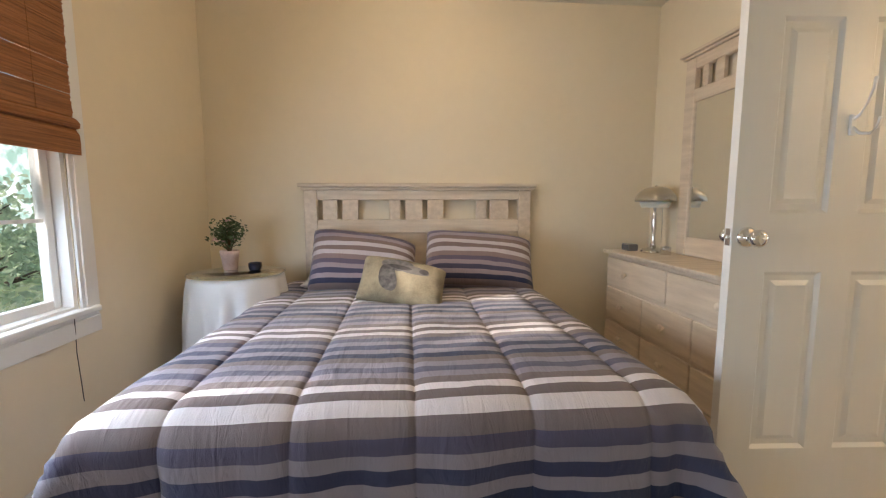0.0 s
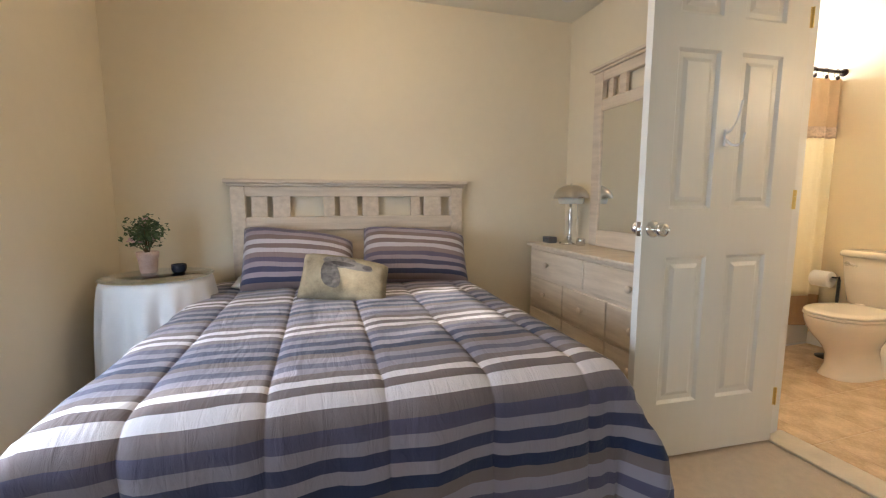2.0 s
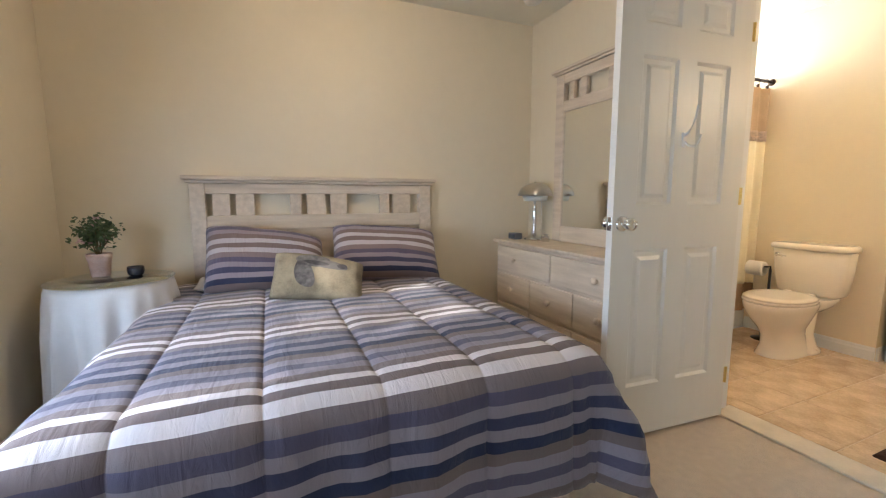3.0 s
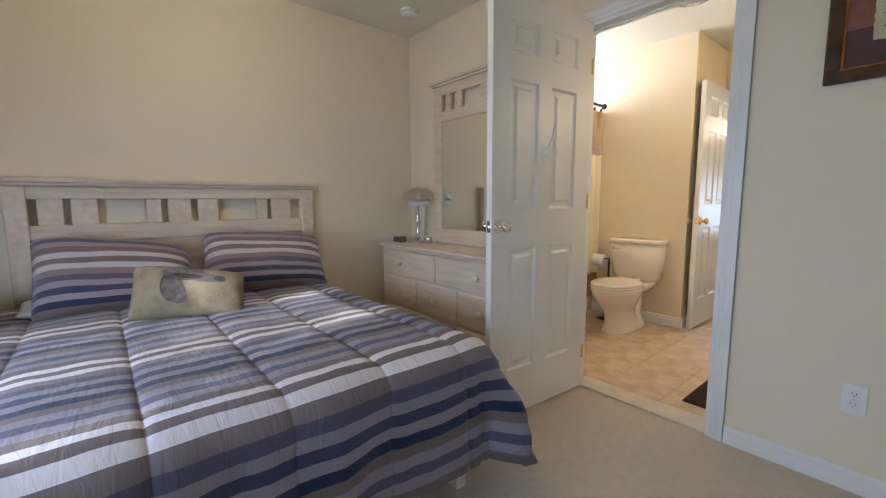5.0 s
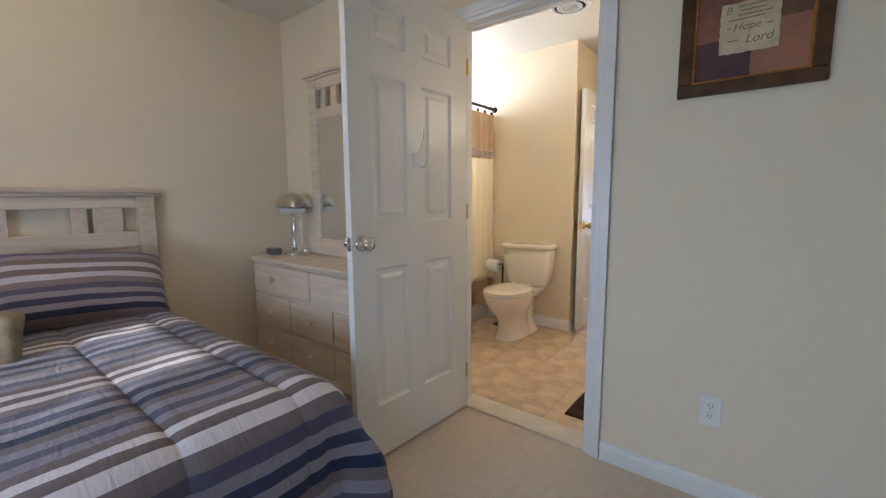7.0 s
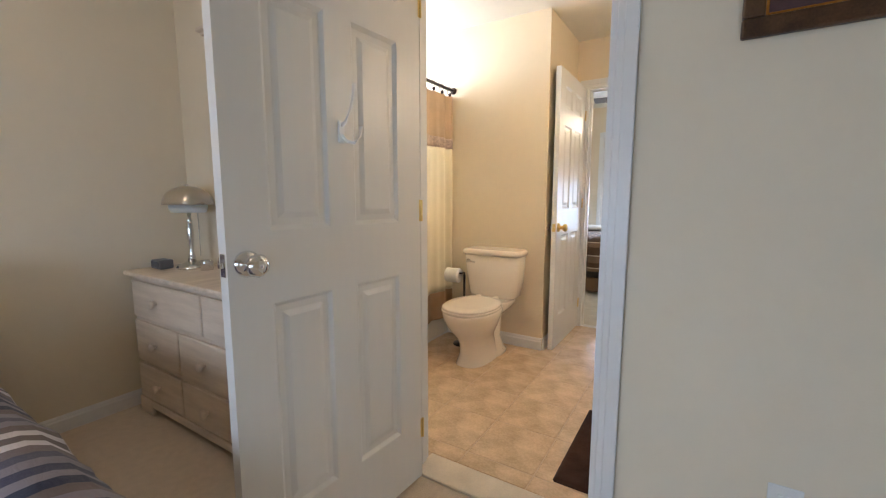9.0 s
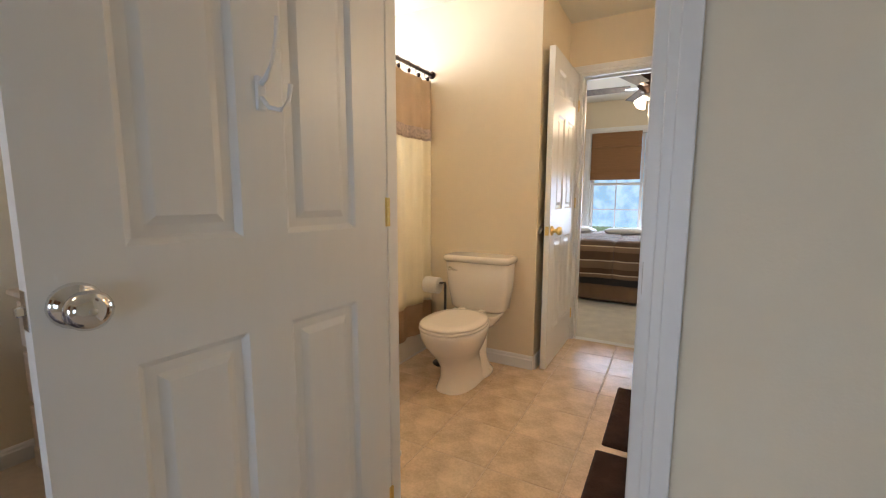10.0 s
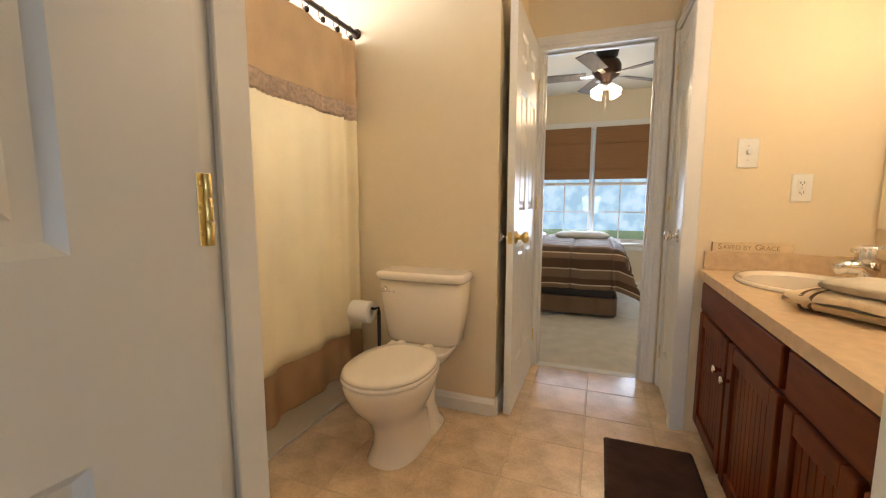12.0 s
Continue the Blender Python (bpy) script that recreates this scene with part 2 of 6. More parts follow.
let_light_through(CURT_CREAM, 0.45)
let_light_through(CURT_TAN, 0.25)
let_light_through(CURT_BROWN, 0.15)
let_light_through(CURT_LACE, 0.2)
MIRROR = material("mirror_silver", (0.86, 0.87, 0.86), 0.015, 1.0, vary=0.0)
PANE = glass("window_glass")
TOPGLASS = glass("table_glass", (0.90, 0.97, 0.94), 0.02)
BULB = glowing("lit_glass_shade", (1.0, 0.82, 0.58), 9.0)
TISSUE = material("white_tissue", (0.82, 0.79, 0.74), 0.95, vary=0.03, bump=0.4, bump_scale=200)
WHITE_MARK = material("white_rubber", (0.75, 0.73, 0.7), 0.6)
# comforter stripes: dark navy, taupe, slate, lavender grey, near white
_NV, _TP, _SL, _LV, _WH, _SM = (0.020, 0.030, 0.076), (0.165, 0.130, 0.132), (0.095, 0.090, 0.148), (0.258, 0.236, 0.282), (0.72, 0.68, 0.71), (0.046, 0.051, 0.108)
_SEQ = [(0.0, _TP), (0.02, _WH), (0.0913, _TP), (0.1627, _WH), (0.2341, (0.205, 0.170, 0.178)), (0.3055, _SL), (0.3769, _LV), (0.448, _SM), (0.52, _LV), (0.591, _NV), (0.662, _TP), (0.734, _LV), (0.805, _SL), (0.877, _LV), (0.948, _TP)]
STRIPES = banded("striped_comforter_cloth", _SEQ, 0.55)
_PIL = [(p, (min(c[0] * 1.15 + 0.012, 0.52), min(c[1] * 1.04 + 0.008, 0.47), min(c[2] * 0.98 + 0.004, 0.48))) for p, c in _SEQ]
STRIPES_P = banded("striped_pillow_cloth", _PIL, 0.42)
_B1, _B2, _B3 = (0.10, 0.055, 0.03), (0.20, 0.125, 0.075), (0.55, 0.44, 0.32)
STRIPES2 = banded("brown_striped_cloth", [(0.0, _B1), (0.30, _B3), (0.34, _B2), (0.60, _B1), (0.78, _B3), (0.82, _B2)], 0.30)
FOLIAGE = material("tree_leaves", (0.44, 0.55, 0.36), 0.6, vary=0.4, scale=3, tint=(0.55, 0.64, 0.46), trans=0.0)
let_light_through(FOLIAGE, 0.55)
BARK = material("tree_bark", (0.10, 0.075, 0.055), 0.9, vary=0.3, scale=8, bump=0.6, bump_scale=30)
LAWN = material("lawn_grass", (0.18, 0.26, 0.11), 0.9, vary=0.3, scale=2, bump=0.5, bump_scale=80, tint=(0.22, 0.28, 0.10))


# ---- building helpers ----
def bm_new():
    return bmesh.new()


def box(bm, lo, hi, bevel=0.0, seg=1):
    r = bmesh.ops.create_cube(bm, size=1.0)
    vs = r["verts"]
    for v in vs:
        v.co = Vector((lo[i] + (v.co[i] + 0.5) * (hi[i] - lo[i]) for i in range(3)))
    if bevel:
        es = list({e for v in vs for e in v.link_edges})
        bmesh.ops.bevel(bm, geom=es, offset=bevel, segments=seg, affect="EDGES", profile=0.5)
    return bm


def one(lo, hi, bevel=0.0, seg=1):
    return box(bm_new(), lo, hi, bevel, seg)


def lathe(bm, profile, centre=(0, 0, 0), n=24, axis="z", squash=(1, 1)):
    """Turned shape: profile is a list of (radius, height)."""
    rings = []
    for r, h in profile:
        ring = []
        for i in range(n):
            a = 2 * math.pi * i / n
            p = Vector((r * math.cos(a) * squash[0], r * math.sin(a) * squash[1], h))
            if axis == "x":
                p = Vector((p.z, p.x, p.y))
            elif axis == "y":
                p = Vector((p.x, p.z, p.y))
            ring.append(bm.verts.new(p + Vector(centre)))
        rings.append(ring)
    for a, b in zip(rings, rings[1:]):
        for i in range(n):
            f = bm.faces.new((a[i], a[(i + 1) % n], b[(i + 1) % n], b[i]))
            f.smooth = True
    for ring in (rings[0], rings[-1]):
        if (ring[0].co - ring[n // 2].co).length > 1e-5:
            bm.faces.new(ring)
    bmesh.ops.recalc_face_normals(bm, faces=bm.faces)
    return bm


def tube(bm, pts, radius, n=8):
    pts = [Vector(p) for p in pts]
    rings = []
    for i, p in enumerate(pts):
        d = (pts[min(i + 1, len(pts) - 1)] - pts[max(i - 1, 0)]).normalized()
        u = d.cross(Vector((0, 0, 1)) if abs(d.z) < 0.9 else Vector((1, 0, 0))).normalized()
        w = d.cross(u)
        r = radius[i] if isinstance(radius, (list, tuple)) else radius
        rings.append([bm.verts.new(p + r * (math.cos(2 * math.pi * k / n) * u + math.sin(2 * math.pi * k / n) * w)) for k in range(n)])
    for a, b in zip(rings, rings[1:]):
        for k in range(n):
            f = bm.faces.new((a[k], a[(k + 1) % n], b[(k + 1) % n], b[k]))
            f.smooth = True
    bm.faces.new(rings[0])
    bm.faces.new(rings[-1])
    bmesh.ops.recalc_face_normals(bm, faces=bm.faces)
    return bm


def mesh_of(name, bm, mat):
    me = bpy.data.meshes.new(name)
    bm.to_mesh(me)
    bm.free()
    me.materials.append(mat)
    return me


def thing(name, at, label, category, group="", kind=""):
    ob = new(name)
    ob.empty_display_size = 0.05
    ob.location = at
    return tagged(ob, label, category, group, kind)


def part(name, bm, mat, parent, label=""):
    """A part given in world places, hung under its thing (or under a part of it)."""
    ob = new(name, mesh_of(name, bm, mat))
    ob.parent = parent
    if parent.type == "EMPTY":
        ob.matrix_parent_inverse = parent.matrix_basis.inverted()
    return tagged(ob, label) if label else ob


def solid(name, bm, mat, label, category, kind="", group=""):
    return tagged(new(name, mesh_of(name, bm, mat)), label, category, group, kind)


def sheet(bm, fn, nu, nv, uv=None, smooth=True):
    """A grid surface from fn(i/nu, j/nv) -> place, with UVs in metres from uv(i/nu, j/nv)."""
    vs = [[bm.verts.new(fn(i / nu, j / nv)) for j in range(nv + 1)] for i in range(nu + 1)]
    lay = bm.loops.layers.uv.verify() if uv else None
    for i in range(nu):
        for j in range(nv):
            f = bm.faces.new((vs[i][j], vs[i + 1][j], vs[i + 1][j + 1], vs[i][j + 1]))
            f.smooth = smooth
            if uv:
                for loop, (a, b) in zip(f.loops, ((i, j), (i + 1, j), (i + 1, j + 1), (i, j + 1))):
                    loop[lay].uv = uv(a / nu, b / nv)
    return bm


def thicken(ob, t, offset=-1.0):
    md = ob.modifiers.new("thickness", "SOLIDIFY")
    md.thickness, md.offset = t, offset
    return ob


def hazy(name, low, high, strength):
    """Glowing backdrop colour: bright haze and blurred foliage painted into the emission."""
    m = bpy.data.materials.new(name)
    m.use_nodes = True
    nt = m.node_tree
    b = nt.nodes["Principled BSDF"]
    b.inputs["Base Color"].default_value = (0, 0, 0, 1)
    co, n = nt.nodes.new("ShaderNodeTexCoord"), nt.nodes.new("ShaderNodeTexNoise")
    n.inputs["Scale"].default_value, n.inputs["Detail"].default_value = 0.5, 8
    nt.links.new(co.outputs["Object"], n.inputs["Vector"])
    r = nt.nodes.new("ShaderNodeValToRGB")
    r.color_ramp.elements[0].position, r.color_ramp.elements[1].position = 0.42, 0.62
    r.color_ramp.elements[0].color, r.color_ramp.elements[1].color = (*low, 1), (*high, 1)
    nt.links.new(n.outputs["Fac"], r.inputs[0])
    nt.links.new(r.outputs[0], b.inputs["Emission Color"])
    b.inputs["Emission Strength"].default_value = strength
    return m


HAZE = hazy("glowing_haze_east", (0.34, 0.60, 0.76), (0.60, 0.84, 1.0), 1.25)
HAZE_W = hazy("glowing_haze_west", (0.34, 0.54, 0.44), (0.95, 1.0, 1.0), 1.35)


# ---- structure ----
XW, XB = 2.915, 3.025        # party wall between bedroom and bathroom
YN, YS = 4.135, -0.45         # bedroom: headboard wall and back wall
XL = -0.20                   # bedroom: window wall
HC, HB = 2.46, 2.42          # ceilings
XT, XE = 4.53, 5.267        # bathroom: wall behind the toilet, wall of the far doorway
D1A, D1B, D1H = 1.768, 2.505, 2.05
D2A, D2B, D2H = 1.735, 2.40, 2.045
XF = 8.2                     # far bedroom: window wall


def wall(name, boxes, mat, label):
    bm = bm_new()
    for lo, hi in boxes:
        box(bm, lo, hi)
    return solid(name, bm, mat, label, "wall", "structure")


solid("floor_1", one((XL - 0.12, YS - 0.12, -0.1), (XB - 0.06, YN + 0.12, 0)), CARPET, "beige cut-pile carpet of the bedroom", "floor", "structure")
solid("floor_3", one((XE + 0.06, 0.2, -0.1), (XF + 0.12, 4.4, 0)), CARPET2, "pale carpet of the far bedroom", "floor", "structure")
W1 = (1.98, 3.0, 0.665, 2.06)
# unseen opening, added for more daylight from behind
W2 = (-0.05, 0.95, 0.66, 2.06)
wall("wall_west", [((XL - 0.12, YS, 0), (XL, W2[0], HC)), ((XL - 0.12, W2[1], 0), (XL, W1[0], HC)), ((XL - 0.12, W1[1], 0), (XL, YN, HC)),
                   ((XL - 0.12, W1[0], 0), (XL, W1[1], W1[2])), ((XL - 0.12, W1[0], W1[3]), (XL, W1[1], HC)),
                   ((XL - 0.12, W2[0], 0), (XL, W2[1], W2[2])), ((XL - 0.12, W2[0], W2[3]), (XL, W2[1], HC))], WALL, "cream painted window wall with a double-hung window")
wall("wall_north", [((XL - 0.12, YN, 0), (XB, YN + 0.12, HC))], WALL, "cream painted wall behind the headboard")
wall("wall_south", [((XL - 0.12, YS - 0.12, 0), (XB, YS, HC))], WALL, "plain cream painted bedroom wall")
wall("wall_east", [((XW, YS, 0), (XB - 0.06, D1A, HC)), ((XW, D1B, 0), (XB - 0.06, YN, HC)), ((XW, D1A, D1H), (XB - 0.06, D1B, HC))], WALL, "cream painted wall with the bathroom doorway")
solid("ceiling_1", one((XL - 0.12, YS - 0.12, HC), (XB, YN + 0.12, HC + 0.1)), CEIL, "matt off-white bedroom ceiling", "ceiling", "structure")
# bathroom shell
YV, YT = 0.98, 4.06          # vanity wall, wall behind the tub
XS, YL = 4.725, 1.65         # switch wall, wall of the linen door
wall("wall_bath_west", [((XB - 0.06, YV, 0), (XB, D1A, HB)), ((XB - 0.06, D1B, 0), (XB, YT, HB)), ((XB - 0.06, D1A, D1H), (XB, D1B, HB))], WALL_B, "lamp-tinted cream bathroom wall round the bedroom doorway")
W3 = (3.4, 4.2, 1.42, 2.2)
wall("wall_bath_north", [((XB - 0.06, YT, 0), (W3[0], YT + 0.12, HB)), ((W3[1], YT, 0), (XT + 0.1, YT + 0.12, HB)), ((W3[0], YT, 0), (W3[1], YT + 0.12, W3[2])), ((W3[0], YT, W3[3]), (W3[1], YT + 0.12, HB))], WALL_B, "wall behind the tub with a small high window")
wall("wall_bath_toilet", [((XT, 2.485, 0), (XT + 0.1, YT, HB)), ((XT + 0.1, 2.485, 0), (XE, 2.585, HB))], WALL_B, "lamp-tinted cream wall behind the toilet")
wall("wall_bath_switch", [((XS, YV, 0), (XS + 0.1, YL, HB))], WALL_B, "lamp-tinted cream wall with a switch and an outlet")
LX0, LX1, LH = 4.80, 5.21, 2.03
wall("wall_linen", [((XS + 0.1, YL - 0.1, 0), (LX0, YL, HB)), ((LX1, YL - 0.1, 0), (XE, YL, HB)), ((LX0, YL - 0.1, LH), (LX1, YL, HB))], WALL_B, "narrow lamp-tinted cream wall with the linen closet door")
wall("wall_bath_south", [((XB - 0.06, YV - 0.12, 0), (XE, YV, HB))], WALL_B, "lamp-tinted cream wall behind the vanity")
wall("wall_bath_east", [((XE, YV - 0.12, 0), (XE + 0.12, D2A, HB + 0.05)), ((XE, D2B, 0), (XE + 0.12, YT, HB + 0.05)), ((XE, D2A, D2H), (XE + 0.12, D2B, HB + 0.05))], WALL_B, "lamp-tinted cream wall with the far bedroom doorway")
solid("ceiling_2", one((XB - 0.06, YV - 0.12, HB), (XE, YT + 0.12, HB + 0.1)), CEIL, "matt bathroom ceiling", "ceiling", "structure")
# far bedroom shell
W4 = (1.43, 2.82, 0.58, 2.03)
wall("wall_far_east", [((XF, 0.2, 0), (XF + 0.12, W4[0], HC)), ((XF, W4[1], 0), (XF + 0.12, 4.4, HC)), ((XF, W4[0], 0), (XF + 0.12, W4[1], W4[2])), ((XF, W4[0], W4[3]), (XF + 0.12, W4[1], HC))], WALL, "cream far bedroom wall with a twin window")
wall("wall_far_south", [((XE + 0.12, 0.2, 0), (XF, 0.32, HC))], WALL, "plain cream far bedroom wall")
wall("wall_far_north", [((XE + 0.12, 4.28, 0), (XF, 4.4, HC))], WALL, "plain cream far bedroom wall")
wall("wall_far_west", [((XE + 0.12, 0.32, 0), (XE + 0.16, D2A - 0.06, HC)), ((XE + 0.12, D2B + 0.06, 0), (XE + 0.16, 4.28, HC)), ((XE + 0.12, D2A - 0.06, D2H + 0.06), (XE + 0.16, D2B + 0.06, HC))], WALL, "cream far bedroom wall round the doorway")
solid("ceiling_3", one((XE + 0.12, 0.2, HC), (XF + 0.12, 4.4, HC + 0.1)), CEIL, "matt far bedroom ceiling", "ceiling", "structure")


def run(name, a, b, side, mat=TRIM, h=0.083, t=0.014, label="white painted baseboard with a rounded top", group="baseboards"):
    """Moulded baseboard from a to b on the floor; side: the unit way out of the wall."""
    a, b, s = Vector((*a, 0)), Vector((*b, 0)), Vector((*side, 0))
    prof = [(0, 0), (t, 0), (t, h * 0.72), (t * 0.72, h * 0.80), (t * 0.66, h * 0.9), (t * 0.3, h), (0, h)]
    bm = bm_new()
    ra = [bm.verts.new(a + s * (p + 0.0015) + Vector((0, 0, z))) for p, z in prof]
    rb = [bm.verts.new(b + s * (p + 0.0015) + Vector((0, 0, z))) for p, z in prof]
    for i in range(len(prof)):
        j = (i + 1) % len(prof)
        bm.faces.new((ra[i], ra[j], rb[j], rb[i]))
    bm.faces.new(ra)
    bm.faces.new(rb)
    bmesh.ops.recalc_face_normals(bm, faces=bm.faces)
    return solid(name, bm, mat, label, "baseboard", "structure", group)


run("baseboard", (XL, YN), (XW, YN), (0, -1))
run("baseboard", (XL, YS), (XL, YN), (1, 0))
run("baseboard", (XW, YS), (XW, D1A - 0.06), (-1, 0))
run("baseboard", (XW, D1B + 0.06), (XW, YN), (-1, 0))
run("baseboard", (XT, 2.485), (XT, 3.30), (-1, 0), h=0.10)
run("baseboard", (XT + 0.002, 2.485), (XE - 0.02, 2.485), (0, -1), h=0.10)
run("baseboard", (XS, 1.63), (XS, YL + 0.014), (-1, 0), h=0.10)
run("baseboard", (XS - 0.014, YL), (LX0 - 0.05, YL), (0, 1), h=0.10)
run("baseboard", (XB, D1B + 0.06), (XB, 3.30), (1, 0), h=0.10)
run("baseboard", (XF, 0.32), (XF, 4.28), (-1, 0), h=0.10)


def casing(name, axis, at, a, b, h, face, label, w=0.057, t=0.017, bottom=None):
    """Moulded casing round an opening on the wall plane at; a..b the opening, face: the way out of the wall (+1 or -1)."""
    root = thing(name, (at, a, 0) if axis == "x" else (a, at, 0), label, "trim", "door and window casings", "structure")
    def bar(nm, p0, p1):
        def pt(u, d, z):
            return (at + face * d, u, z) if axis == "x" else (u, at + face * d, z)
        bm = bm_new()
        for k, (ins, dep) in enumerate(((0, t * 0.7), (0.02, t))):
            lo, hi = [p0[0], p0[1]], [p1[0], p1[1]]
            if nm == "left_casing":
                lo[0] += 0; hi[0] -= ins
            elif nm == "right_casing":
                lo[0] += ins
            elif nm == "head_casing":
                lo[1] += ins
            else:
                hi[1] -= ins
            q0, q1 = pt(lo[0], 0.0015, lo[1]), pt(hi[0], dep, hi[1])
            box(bm, [min(x, y) for x, y in zip(q0, q1)], [max(x, y) for x, y in zip(q0, q1)], 0.0025)
        part(nm, bm, TRIM, root)
    z0 = bottom or 0.0
    bar("left_casing", (a - w, z0), (a, h))
    bar("right_casing", (b, z0), (b + w, h))
    bar("head_casing", (a - w, h), (b + w, h + w))
    if bottom:
        bar("apron", (a - w, bottom - w), (b + w, bottom))
    return root


def jamb(name, x0, x1, a, b, h, label):
    root = thing(name, (x0, a, 0), label, "door jamb", "", "structure")
    d = 0.018
    part("side_jamb", one((x0, a - 0.001, 0), (x1, a + d, h)), TRIM, root)
    part("side_jamb", one((x0, b - d, 0), (x1, b + 0.001, h)), TRIM, root)
    part("head_jamb", one((x0, a + d, h - d), (x1, b - d, h + 0.001)), TRIM, root)
    m = (x0 + x1) / 2
    part("stop", one((m - 0.005, a + d, 0), (m + 0.03, a + d + 0.011, h - d), 0.002), TRIM, root)
    part("stop", one((m - 0.005, b - d - 0.011, 0), (m + 0.03, b - d, h - d), 0.002), TRIM, root)
    part("stop", one((m - 0.005, a + d + 0.011, h - d - 0.011), (m + 0.03, b - d - 0.011, h - d), 0.002), TRIM, root)
    return root


casing("doorway_trim", "x", XW, D1A, D1B, D1H, -1, "white moulded casing round the bathroom doorway")
casing("doorway_trim", "x", XB, D1A, D1B, D1H, 1, "white moulded casing on the bathroom side of the doorway")
j1 = jamb("door_frame", XW - 0.002, XB + 0.002, D1A, D1B, D1H, "white painted jamb of the bathroom doorway")
casing("doorway_trim", "x", XE, D2A, D2B, D2H, -1, "white moulded casing round the far doorway")
j2 = jamb("door_frame", XE - 0.002, XE + 0.122, D2A, D2B, D2H, "white painted jamb of the far doorway")
part("strike_plate", one((XW + 0.02, D1A + 0.0185, 0.93), (XW + 0.048, D1A + 0.0205, 1.0), 0.001), NICKEL, j1, "nickel strike plate")
part("strike_plate", one((XE + 0.03, D2A + 0.0185, 0.89), (XE + 0.055, D2A + 0.0205, 0.96), 0.001), BRASS, j2, "brass strike plate")
casing("linen_trim", "y", YL, LX0, LX1, LH, 1, "white casing round the linen closet door", w=0.05)
# marble threshold between carpet and tile
solid("threshold", one((XW + 0.0, D1A + 0.018, 0.0), (XB + 0.03, D1B - 0.018, 0.014), 0.006, 2), material("cream_marble", (0.70, 0.62, 0.50), 0.3, vary=0.12, scale=9), "cream marble threshold strip between carpet and tile", "threshold", "structure")
solid("threshold", one((XE + 0.02, D2A + 0.018, 0.0), (XE + 0.09, D2B - 0.018, 0.010), 0.004, 2), TRIM, "pale threshold strip of the far doorway", "threshold", "structure")


